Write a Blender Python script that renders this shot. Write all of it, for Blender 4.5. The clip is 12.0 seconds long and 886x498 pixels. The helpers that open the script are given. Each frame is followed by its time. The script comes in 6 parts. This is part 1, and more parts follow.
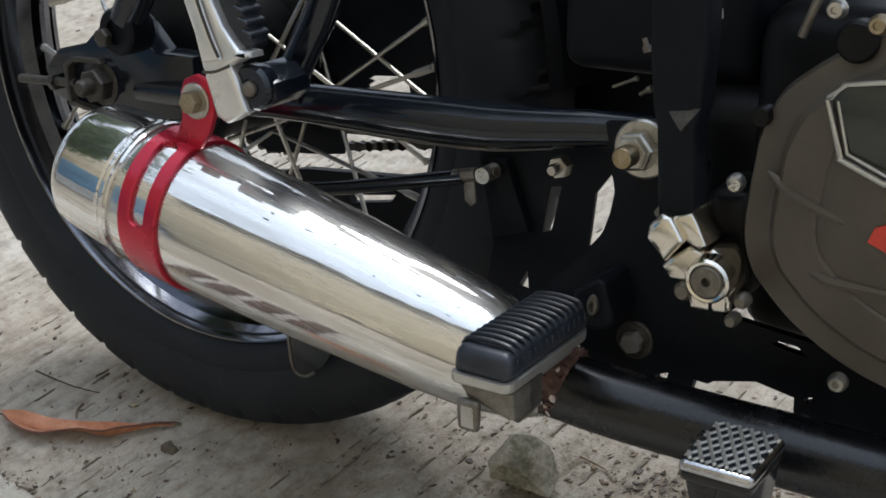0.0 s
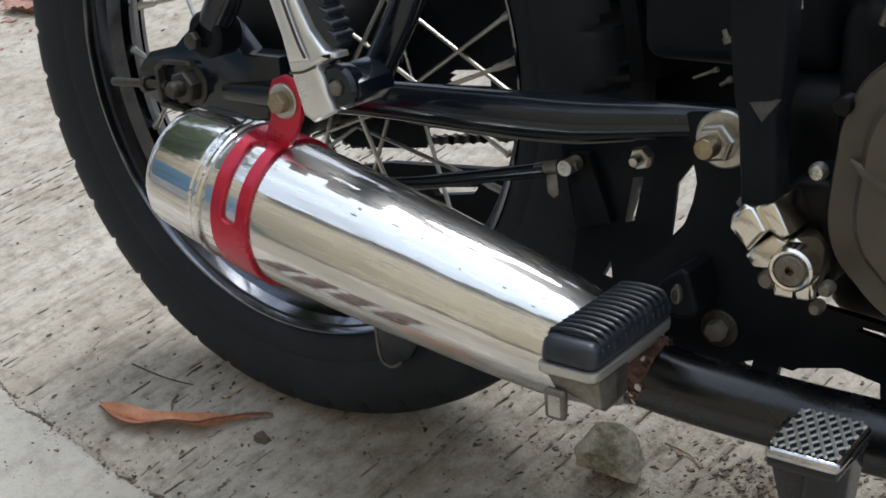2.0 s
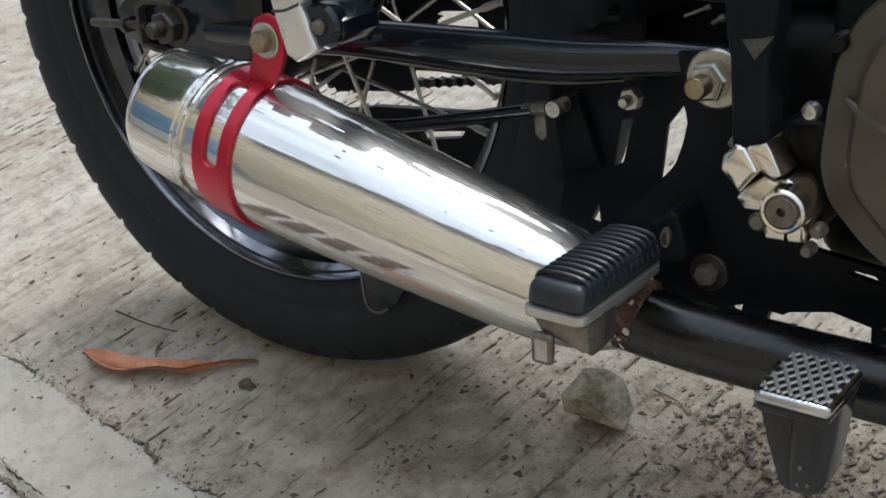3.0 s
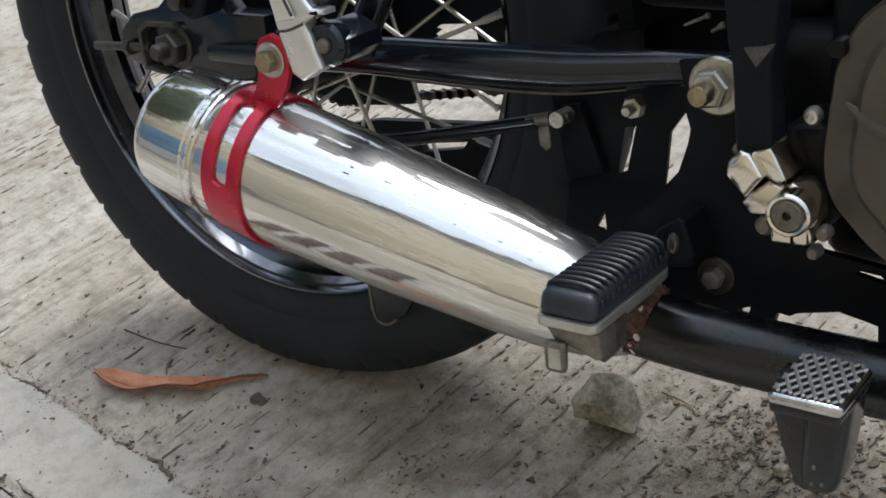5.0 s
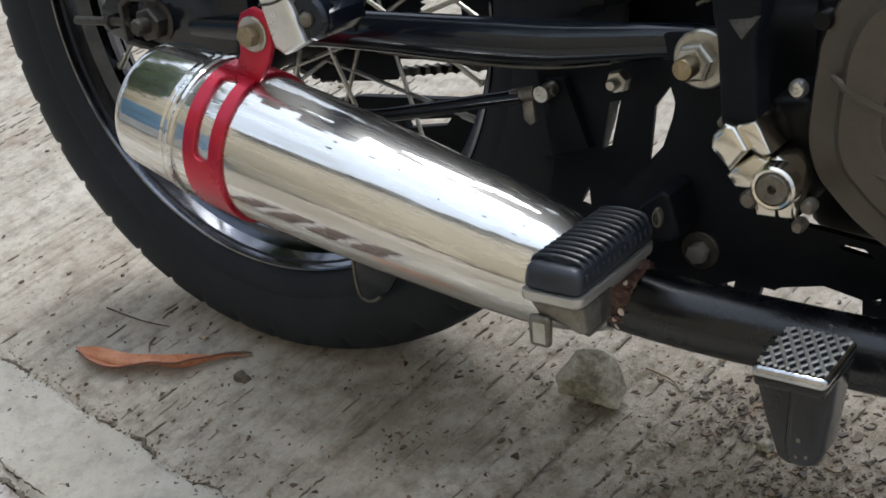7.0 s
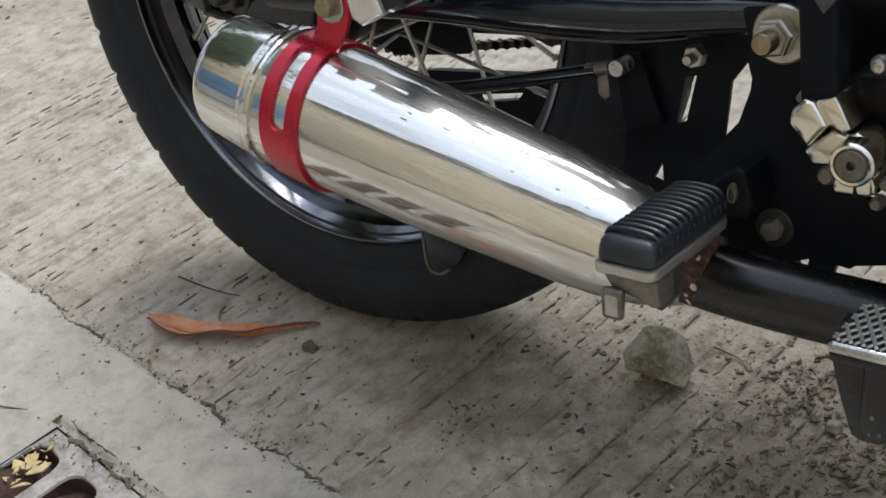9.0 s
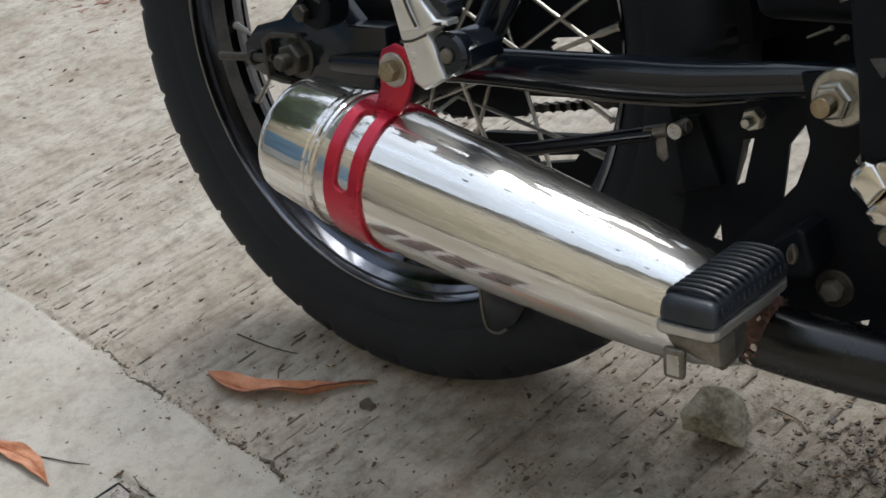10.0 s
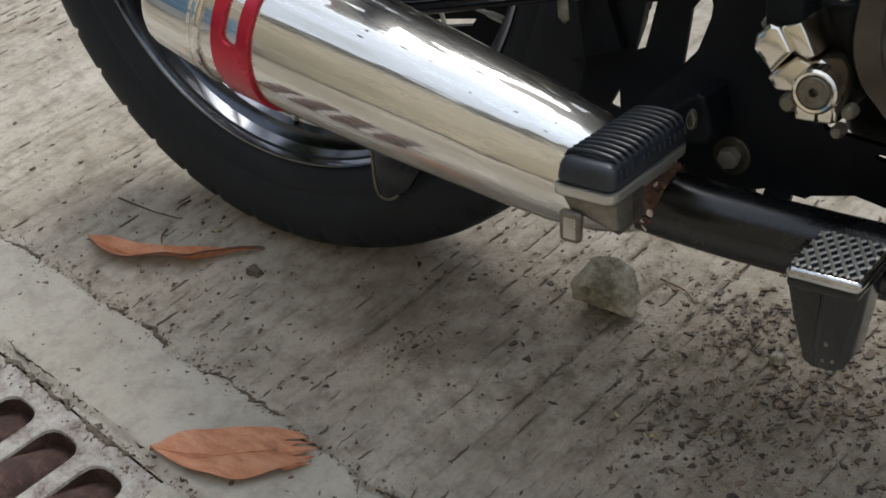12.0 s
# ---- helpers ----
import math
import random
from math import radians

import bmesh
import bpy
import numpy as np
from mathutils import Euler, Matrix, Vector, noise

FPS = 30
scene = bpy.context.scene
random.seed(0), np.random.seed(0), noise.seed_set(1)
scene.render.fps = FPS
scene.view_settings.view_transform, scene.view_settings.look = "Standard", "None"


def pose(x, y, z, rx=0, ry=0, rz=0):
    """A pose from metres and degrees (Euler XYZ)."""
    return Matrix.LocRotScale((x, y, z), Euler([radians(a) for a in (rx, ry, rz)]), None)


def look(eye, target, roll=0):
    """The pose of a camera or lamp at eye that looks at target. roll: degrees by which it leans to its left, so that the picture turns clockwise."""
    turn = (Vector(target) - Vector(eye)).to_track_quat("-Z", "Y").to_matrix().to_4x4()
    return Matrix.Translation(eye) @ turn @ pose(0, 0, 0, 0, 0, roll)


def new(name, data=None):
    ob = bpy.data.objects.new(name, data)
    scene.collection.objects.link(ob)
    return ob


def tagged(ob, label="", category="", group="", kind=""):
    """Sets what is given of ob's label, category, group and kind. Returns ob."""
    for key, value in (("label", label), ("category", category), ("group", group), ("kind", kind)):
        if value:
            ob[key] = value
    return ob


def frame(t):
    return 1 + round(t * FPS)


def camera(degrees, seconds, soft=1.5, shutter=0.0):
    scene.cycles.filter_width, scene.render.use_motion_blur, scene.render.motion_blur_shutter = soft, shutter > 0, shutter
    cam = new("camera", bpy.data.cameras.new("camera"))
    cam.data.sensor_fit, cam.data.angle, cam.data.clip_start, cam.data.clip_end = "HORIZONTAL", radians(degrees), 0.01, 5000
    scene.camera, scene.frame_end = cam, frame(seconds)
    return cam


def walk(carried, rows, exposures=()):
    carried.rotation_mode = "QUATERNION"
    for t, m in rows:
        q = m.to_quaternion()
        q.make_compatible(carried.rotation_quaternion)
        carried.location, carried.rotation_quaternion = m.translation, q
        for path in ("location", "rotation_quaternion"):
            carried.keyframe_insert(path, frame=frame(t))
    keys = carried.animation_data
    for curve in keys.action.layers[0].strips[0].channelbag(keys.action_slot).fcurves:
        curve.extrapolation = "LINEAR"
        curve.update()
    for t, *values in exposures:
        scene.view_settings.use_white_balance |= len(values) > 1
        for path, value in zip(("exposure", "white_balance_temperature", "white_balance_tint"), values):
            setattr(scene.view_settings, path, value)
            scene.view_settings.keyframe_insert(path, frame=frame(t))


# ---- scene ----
# The camera: time, place in metres, then heading, tilt and roll in degrees.
cam = camera(37.89, 12.0, soft=1.7)
ROWS = [
    (0.0, 0.7361, -0.6517, 0.6802, 36.939, -29.935, -8.700),
    (0.5, 0.7376, -0.6604, 0.6855, 39.358, -28.276, -9.382),
    (1.0, 0.7404, -0.6647, 0.6900, 40.881, -26.590, -10.628),
    (1.5, 0.7403, -0.6616, 0.6897, 41.300, -28.281, -11.561),
    (2.0, 0.7415, -0.6622, 0.6913, 41.081, -29.862, -11.729),
    (2.5, 0.7384, -0.6574, 0.6816, 40.839, -31.226, -10.762),
    (3.0, 0.7361, -0.6543, 0.6802, 41.051, -32.120, -11.699),
    (3.2, 0.7370, -0.6552, 0.6819, 41.526, -31.991, -12.508),
    (4.8, 0.7347, -0.6659, 0.6906, 42.117, -32.003, -13.249),
    (5.0, 0.7346, -0.6636, 0.6902, 40.783, -31.888, -13.279),
    (5.5, 0.7345, -0.6647, 0.6905, 41.094, -31.425, -12.732),
    (6.0, 0.7346, -0.6639, 0.6906, 41.307, -31.744, -13.238),
    (6.5, 0.7359, -0.6627, 0.6915, 41.010, -31.778, -13.561),
    (6.7, 0.7349, -0.6631, 0.6895, 40.403, -32.296, -13.200),
    (8.3, 0.7304, -0.6617, 0.6789, 40.743, -34.162, -12.673),
    (8.5, 0.7337, -0.6667, 0.6843, 42.195, -32.955, -13.440),
    (9.0, 0.7308, -0.6723, 0.6853, 43.570, -33.145, -13.793),
    (9.5, 0.7316, -0.6807, 0.6921, 43.996, -29.286, -13.467),
    (10.0, 0.7318, -0.6852, 0.6944, 45.216, -30.095, -14.465),
    (10.5, 0.7270, -0.6864, 0.6841, 43.105, -31.462, -11.623),
    (11.0, 0.7256, -0.6858, 0.6831, 44.020, -33.214, -12.424),
    (11.5, 0.7236, -0.6807, 0.6805, 43.158, -34.582, -12.621),
    (12.0, 0.7182, -0.6793, 0.6741, 40.801, -36.427, -10.880),
]


def held(x, y, z, heading, tilt, roll):
    return (Matrix.Translation((x, y, z)) @ Matrix.Rotation(radians(heading), 4, "Z")
            @ Matrix.Rotation(radians(90 + tilt), 4, "X") @ Matrix.Rotation(radians(roll), 4, "Z"))


walk(cam, [(t, held(*p)) for t, *p in ROWS], [(0.0, 0.12, 6040, 10), (2.0, 0.16, 6040, 10), (3.0, 0.17, 6080, 10), (6.7, 0.17, 6080, 10), (8.5, 0.12, 6180, 10), (10.0, -0.10, 6230, 10), (11.0, -0.12, 6260, 10), (12.0, -0.13, 6380, 10)])

# ---- light: a bright overcast sky, strongest from beyond the motorcycle ----
world = bpy.data.worlds.new("overcast_sky")
scene.world = world
world.use_nodes = True
wn, wl = world.node_tree.nodes, world.node_tree.links
wn.clear()
w_out, w_bg, w_sky, w_hue = (wn.new(k) for k in ("ShaderNodeOutputWorld", "ShaderNodeBackground", "ShaderNodeTexSky", "ShaderNodeHueSaturation"))
SUN_ELEVATION, SUN_AZIMUTH = radians(60), radians(5)   # azimuth from +y towards -x
w_sky.sky_type, w_sky.sun_disc = "NISHITA", False
w_sky.sun_elevation, w_sky.sun_rotation = SUN_ELEVATION, -SUN_AZIMUTH
w_sky.air_density, w_sky.dust_density, w_sky.ozone_density = 1.0, 4.0, 1.0
w_hue.inputs["Saturation"].default_value = 0.35
w_bg.inputs["Strength"].default_value = 0.143
w_mix = wn.new("ShaderNodeMix")   # a white cloud layer in front of the clear sky
w_mix.data_type = "RGBA"
w_mix.inputs[0].default_value = 0.6
w_way, w_axes, w_rise, w_cloud = (wn.new(k) for k in ("ShaderNodeTexCoord", "ShaderNodeSeparateXYZ", "ShaderNodeMapRange", "ShaderNodeVectorMath"))
w_rise.inputs["To Min"].default_value, w_rise.inputs["To Max"].default_value = 0.42, 1.95   # an overcast sky grows brighter towards the zenith
w_cloud.operation = "SCALE"
w_cloud.inputs[0].default_value = (6.0, 6.8, 7.9)
wl.new(w_way.outputs["Generated"], w_axes.inputs[0])
wl.new(w_axes.outputs["Z"], w_rise.inputs["Value"])
wl.new(w_rise.outputs[0], w_cloud.inputs["Scale"])
wl.new(w_cloud.outputs[0], w_mix.inputs[7])
wl.new(w_sky.outputs[0], w_hue.inputs["Color"])
wl.new(w_hue.outputs[0], w_mix.inputs[6])
wl.new(w_mix.outputs[2], w_bg.inputs["Color"])
wl.new(w_bg.outputs[0], w_out.inputs["Surface"])
sun = new("sun", bpy.data.lights.new("sun", "SUN"))
sun.data.energy, sun.data.angle, sun.data.color = 2.45, radians(28), (1.0, 0.97, 0.92)
sun_way = Vector((-math.sin(SUN_AZIMUTH) * math.cos(SUN_ELEVATION), math.cos(SUN_AZIMUTH) * math.cos(SUN_ELEVATION), math.sin(SUN_ELEVATION)))
sun.matrix_world = look(sun_way * 5, (0, 0, 0))


# ---- materials ----
def material(name, colours, rough=0.5, metal=0.0, scale=40.0, fine=400.0, bump=0.15, depth=0.001, spread=0.25,
             coat=0.0, island=0.0, spec=0.5, detail=6.0, fine_amount=0.35, stretch=(1, 1, 1)):
    """A surface with two scales of variation: colours run through a ramp, roughness and relief follow."""
    m = bpy.data.materials.new(name)
    m.use_nodes = True
    n, l = m.node_tree.nodes, m.node_tree.links
    bsdf = n["Principled BSDF"]
    co, mp = n.new("ShaderNodeTexCoord"), n.new("ShaderNodeMapping")
    mp.inputs["Scale"].default_value = stretch
    l.new(co.outputs["Object"], mp.inputs["Vector"])
    a, b = n.new("ShaderNodeTexNoise"), n.new("ShaderNodeTexNoise")
    for tex, s in ((a, scale), (b, fine)):
        tex.inputs["Scale"].default_value, tex.inputs["Detail"].default_value, tex.inputs["Roughness"].default_value = s, detail, 0.62
        l.new(mp.outputs[0], tex.inputs["Vector"])
    mix = n.new("ShaderNodeMix")
    mix.inputs["Factor"].default_value = fine_amount
    l.new(a.outputs["Fac"], mix.inputs["A"])
    l.new(b.outputs["Fac"], mix.inputs["B"])
    value = mix.outputs["Result"]
    if island:
        info, add = n.new("ShaderNodeObjectInfo"), n.new("ShaderNodeMath")
        geo, both = n.new("ShaderNodeNewGeometry"), n.new("ShaderNodeMath")
        both.operation = "ADD"
        l.new(info.outputs["Random"], both.inputs[0])
        l.new(geo.outputs["Random Per Island"], both.inputs[1])
        add.operation = "MULTIPLY_ADD"
        l.new(both.outputs[0], add.inputs[0])
        add.inputs[1].default_value = island
        l.new(value, add.inputs[2])
        sub = n.new("ShaderNodeMath")
        sub.operation = "SUBTRACT"
        l.new(add.outputs[0], sub.inputs[0])
        sub.inputs[1].default_value = island
        value = sub.outputs[0]
    ramp = n.new("ShaderNodeValToRGB")
    el = ramp.color_ramp.elements
    while len(el) < len(colours):
        el.new(0.5)
    for i, c in enumerate(colours):
        el[i].position = 0.5 + (i / max(1, len(colours) - 1) - 0.5) * spread * 2
        el[i].color = (*c, 1)
    l.new(value, ramp.inputs["Fac"])
    l.new(ramp.outputs["Color"], bsdf.inputs["Base Color"])
    rr = n.new("ShaderNodeMapRange")
    rr.inputs["From Min"].default_value, rr.inputs["From Max"].default_value = 0.3, 0.7
    rr.inputs["To Min"].default_value, rr.inputs["To Max"].default_value = max(0.02, rough * 0.75), min(1, rough * 1.25)
    l.new(value, rr.inputs["Value"])
    l.new(rr.outputs[0], bsdf.inputs["Roughness"])
    bsdf.inputs["Metallic"].default_value = metal
    bsdf.inputs["Specular IOR Level"].default_value = spec
    bsdf.inputs["Coat Weight"].default_value = coat
    if bump:
        bp = n.new("ShaderNodeBump")
        bp.inputs["Strength"].default_value, bp.inputs["Distance"].default_value = bump, depth
        l.new(value, bp.inputs["Height"])
        l.new(bp.outputs[0], bsdf.inputs["Normal"])
    return m


def concrete(name, streaks, base, pale, dark, warm):
    """Cement: cloudy tone, dirt drawn out along the brushing, stains, some painted shade, pores and sand."""
    m = bpy.data.materials.new(name)
    m.use_nodes = True
    n, l = m.node_tree.nodes, m.node_tree.links
    bsdf = n["Principled BSDF"]
    co = n.new("ShaderNodeTexCoord")

    def noise_at(scale, stretch=(1, 1, 1), detail=6.0, rough=0.6):
        mp, t = n.new("ShaderNodeMapping"), n.new("ShaderNodeTexNoise")
        mp.inputs["Scale"].default_value = stretch
        l.new(co.outputs["Object"], mp.inputs["Vector"])
        l.new(mp.outputs[0], t.inputs["Vector"])
        t.inputs["Scale"].default_value, t.inputs["Detail"].default_value, t.inputs["Roughness"].default_value = scale, detail, rough
        return t.outputs["Fac"]

    def remap(v, lo, hi, a, b):
        r = n.new("ShaderNodeMapRange")
        for key, x in (("From Min", lo), ("From Max", hi), ("To Min", a), ("To Max", b)):
            r.inputs[key].default_value = x
        l.new(v, r.inputs["Value"])
        return r.outputs[0]

    def blend(fac, a, b):
        x = n.new("ShaderNodeMix")
        x.data_type = "RGBA"
        l.new(fac, x.inputs["Factor"])
        for key, c in (("A", a), ("B", b)):
            sock = [k for k in x.inputs if k.name == key and k.type == "RGBA"][0]
            if isinstance(c, tuple):
                sock.default_value = (*c, 1)
            else:
                l.new(c, sock)
        return [k for k in x.outputs if k.type == "RGBA"][0]

    def stain_shade(u, v, long_, wide):
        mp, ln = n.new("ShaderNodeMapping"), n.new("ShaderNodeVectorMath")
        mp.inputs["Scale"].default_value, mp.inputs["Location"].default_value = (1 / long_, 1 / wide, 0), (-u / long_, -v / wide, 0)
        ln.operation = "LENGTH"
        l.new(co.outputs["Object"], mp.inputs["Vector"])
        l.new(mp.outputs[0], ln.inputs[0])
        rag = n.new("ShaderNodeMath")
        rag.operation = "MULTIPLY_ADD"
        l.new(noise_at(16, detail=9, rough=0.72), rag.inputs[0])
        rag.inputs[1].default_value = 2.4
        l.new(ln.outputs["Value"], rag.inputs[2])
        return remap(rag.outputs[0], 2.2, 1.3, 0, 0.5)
    cloud, mid, sand = noise_at(5, detail=8), noise_at(38, detail=8, rough=0.7), noise_at(420, detail=4, rough=0.75)
    col = blend(remap(cloud, 0.36, 0.66, 0, 1), base, pale)
    col = blend(remap(noise_at(9, detail=9, rough=0.68), 0.52, 0.72, 0, 0.75), col, warm)
    col = blend(remap(mid, 0.47, 0.66, 0, 0.52 if streaks else 0.34), col, dark)
    col = blend(remap(noise_at(21, detail=9, rough=0.75), 0.55, 0.68, 0, 0.55 if streaks else 0.25), col, pale)
    col = blend(remap(noise_at(95, detail=5, rough=0.7), 0.54, 0.70, 0, 0.6 if streaks else 0.3), col, warm)
    if streaks:
        st = noise_at(1, (85, 16, 40), 6, 0.68)
        col = blend(remap(st, 0.55, 0.72, 0, 0.55), col, dark)
        col = blend(remap(st, 0.44, 0.32, 0, 0.22), col, (0.58, 0.56, 0.51))
        col = blend(remap(noise_at(6.5, detail=8, rough=0.72), 0.53, 0.68, 0, 0.28), col, (0.175, 0.142, 0.100))
        col = blend(stain_shade(0.1406, -0.050, 0.150, 0.075), col, (0.105, 0.088, 0.058))   # damp earth beside the moss, with the tyre's shade painted in
        col = blend(stain_shade(0.438, 0.017, 0.075, 0.060), col, (0.120, 0.122, 0.085))   # a green-grey film of algae
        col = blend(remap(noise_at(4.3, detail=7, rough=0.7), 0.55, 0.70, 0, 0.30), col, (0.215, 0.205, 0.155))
        col = blend(stain_shade(0.39, 0.06, 0.280, 0.170), col, (0.200, 0.168, 0.126))   # earth where the scraps gather, darkened for the motorcycle's shade too
        # mottled earth spots that also deepen the painted shade under the motorcycle
        earth_and_shade = stain_shade(0.39, 0.05, 0.34, 0.22)
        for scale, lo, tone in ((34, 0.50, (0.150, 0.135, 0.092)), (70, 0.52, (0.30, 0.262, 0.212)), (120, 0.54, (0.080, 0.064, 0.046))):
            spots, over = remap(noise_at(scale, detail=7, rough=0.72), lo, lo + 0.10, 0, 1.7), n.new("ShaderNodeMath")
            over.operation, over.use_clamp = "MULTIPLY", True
            l.new(earth_and_shade, over.inputs[0])
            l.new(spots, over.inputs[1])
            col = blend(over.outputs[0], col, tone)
    col = blend(remap(sand, 0.58, 0.74, 0, 0.6), col, dark)
    col = blend(remap(sand, 0.40, 0.28, 0, 0.45), col, (0.60, 0.585, 0.54))
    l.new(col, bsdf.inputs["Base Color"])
    bsdf.inputs["Roughness"].default_value = 0.92
    bsdf.inputs["Specular IOR Level"].default_value = 0.2
    add = n.new("ShaderNodeMath")
    add.operation = "MULTIPLY_ADD"
    l.new(mid, add.inputs[0])
    add.inputs[1].default_value = 1.6
    l.new(sand, add.inputs[2])
    height = add.outputs[0]
    if streaks:
        more = n.new("ShaderNodeMath")
        more.operation = "MULTIPLY_ADD"
        l.new(st, more.inputs[0])
        more.inputs[1].default_value = -1.5
        l.new(height, more.inputs[2])
        height = more.outputs[0]
    bp = n.new("ShaderNodeBump")
    bp.inputs["Strength"].default_value, bp.inputs["Distance"].default_value = 0.85 if streaks else 0.4, 0.0022
    l.new(height, bp.inputs["Height"])
    l.new(bp.outputs[0], bsdf.inputs["Normal"])
    return m


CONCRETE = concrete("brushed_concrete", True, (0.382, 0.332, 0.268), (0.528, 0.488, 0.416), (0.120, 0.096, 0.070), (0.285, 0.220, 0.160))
SMOOTH_CONCRETE = concrete("smooth_concrete", False, (0.394, 0.363, 0.306), (0.484, 0.455, 0.396), (0.13, 0.112, 0.088), (0.31, 0.275, 0.225))
GRATE_TOP = material("dusty_cast_grate", ((0.09, 0.065, 0.052), (0.27, 0.235, 0.21), (0.38, 0.355, 0.33), (0.46, 0.44, 0.415)), 0.85, scale=44, fine=300, bump=0.8, depth=0.0018, spread=0.155, spec=0.2)
SLOT_BROWN = material("rusty_slot_wall", ((0.020, 0.010, 0.008), (0.062, 0.031, 0.024), (0.15, 0.092, 0.074)), 0.85, scale=60, fine=420, bump=1.0, depth=0.005, spread=0.17)
# near-black: the shade down in the drain is put into the colour
PIT = material("drain_pit_shade", ((0.01, 0.008, 0.006), (0.03, 0.025, 0.02)), 0.95, scale=20)
RUBBER = material("tyre_rubber", ((0.0075, 0.0092, 0.0122), (0.0140, 0.0165, 0.0210), (0.029, 0.0325, 0.039)), 0.66, scale=25, fine=500, bump=0.2, depth=0.0005, spread=0.25, spec=0.24)
PEG_RUBBER = material("ribbed_peg_rubber", ((0.006, 0.008, 0.012), (0.013, 0.0165, 0.023), (0.028, 0.033, 0.042)), 0.36, scale=60, fine=700, bump=0.15, depth=0.0004, spec=0.5)


def filmed_chrome(name, long_way, thick, thin, waves):
    """Polished plating: a mirror with shallow ripples drawn out along the part, under a thin dull film."""
    m = bpy.data.materials.new(name)
    m.use_nodes = True
    n, l = m.node_tree.nodes, m.node_tree.links
    mirror, film = n["Principled BSDF"], n.new("ShaderNodeBsdfPrincipled")
    co, along = n.new("ShaderNodeTexCoord"), n.new("ShaderNodeMapping")
    along.inputs["Scale"].default_value = (1, 1, long_way)
    l.new(co.outputs["Object"], along.inputs["Vector"])

    def noise_of(source, scale, detail, rough=0.55):
        t = n.new("ShaderNodeTexNoise")
        t.inputs["Scale"].default_value, t.inputs["Detail"].default_value, t.inputs["Roughness"].default_value = scale, detail, rough
        l.new(source, t.inputs["Vector"])
        return t.outputs["Fac"]
    ripple = noise_of(along.outputs[0], 105, 3.0)
    dents = noise_of(co.outputs["Object"], 24, 2.0)
    stain = noise_of(along.outputs[0], 90, 7.0, 0.7)
    both = n.new("ShaderNodeMath")
    both.operation = "MULTIPLY_ADD"
    l.new(dents, both.inputs[0])
    both.inputs[1].default_value = 0.25
    l.new(ripple, both.inputs[2])
    bp = n.new("ShaderNodeBump")
    bp.inputs["Strength"].default_value, bp.inputs["Distance"].default_value = waves, 0.0012
    l.new(both.outputs[0], bp.inputs["Height"])
    ramp = n.new("ShaderNodeValToRGB")
    ramp.color_ramp.elements[0].position, ramp.color_ramp.elements[0].color = 0.30, (0.50, 0.475, 0.420, 1)
    ramp.color_ramp.elements[1].position, ramp.color_ramp.elements[1].color = 0.60, (0.77, 0.762, 0.742, 1)
    l.new(stain, ramp.inputs["Fac"])
    weight = n.new("ShaderNodeMapRange")
    weight.inputs["From Min"].default_value, weight.inputs["From Max"].default_value = 0.3, 0.7
    weight.inputs["To Min"].default_value, weight.inputs["To Max"].default_value = thick, thin
    l.new(stain, weight.inputs["Value"])
    for b, rough in ((mirror, 0.055), (film, 0.40)):
        b.inputs["Metallic"].default_value, b.inputs["Roughness"].default_value = 1.0, rough
        l.new(ramp.outputs["Color"], b.inputs["Base Color"])
        l.new(bp.outputs[0], b.inputs["Normal"])
    mix = n.new("ShaderNodeMixShader")
    l.new(weight.outputs[0], mix.inputs[0])
    l.new(mirror.outputs[0], mix.inputs[1])
    l.new(film.outputs[0], mix.inputs[2])
    l.new(mix.outputs[0], n["Material Output"].inputs["Surface"])
    return m


CHROME = filmed_chrome("chrome_plating", 0.030, 0.40, 0.16, 0.22)
CAP_CHROME = filmed_chrome("clean_chrome_plating", 0.05, 0.16, 0.05, 0.10)
WARM_CHROME = material("worn_chrome_casting", ((0.46, 0.42, 0.34), (0.70, 0.66, 0.58), (0.80, 0.78, 0.72)), 0.16, 1.0, scale=60, fine=500, bump=0.10, depth=0.0012, spread=0.35, fine_amount=0.1)
RIM_WELL = material("grimy_rim_well", ((0.030, 0.033, 0.041), (0.066, 0.071, 0.086), (0.13, 0.136, 0.155)), 0.16, 1.0, scale=40, fine=500, bump=0.2, depth=0.0006)
RIM_CHROME = material("dusty_rim_chrome", ((0.06, 0.063, 0.075), (0.15, 0.155, 0.175), (0.28, 0.285, 0.31)), 0.13, 1.0, scale=45, fine=700, bump=0.05, depth=0.0005, spread=0.3)
WORN_CHROME = material("worn_pedal_chrome", ((0.12, 0.12, 0.12), (0.45, 0.45, 0.455), (0.70, 0.70, 0.71)), 0.12, 1.0, scale=70, fine=700, bump=0.08, depth=0.0005, spread=0.25)
BLACK_PAINT = material("black_frame_paint", ((0.0034, 0.0046, 0.0072), (0.0066, 0.0088, 0.0132), (0.015, 0.0180, 0.0240)), 0.13, scale=40, fine=600, bump=0.04, depth=0.0004, spread=0.32, spec=0.48)
MATT_BLACK = material("matt_black_plastic", ((0.0026, 0.0032, 0.0046), (0.0056, 0.0069, 0.0097), (0.0100, 0.0119, 0.0154)), 0.5, scale=40, fine=500, bump=0.1, depth=0.0005, spec=0.12)
PIPE_BLACK = material("heat_black_exhaust", ((0.003, 0.003, 0.003), (0.0045, 0.0048, 0.0055), (0.012, 0.0125, 0.0140)), 0.26, scale=40, fine=500, bump=0.10, depth=0.0005, spread=0.3, spec=0.48)
FLAKE = material("pale_scale_flake", ((0.30, 0.22, 0.19), (0.52, 0.44, 0.40), (0.66, 0.60, 0.57)), 0.7, scale=150, fine=700, bump=0.4, depth=0.001)
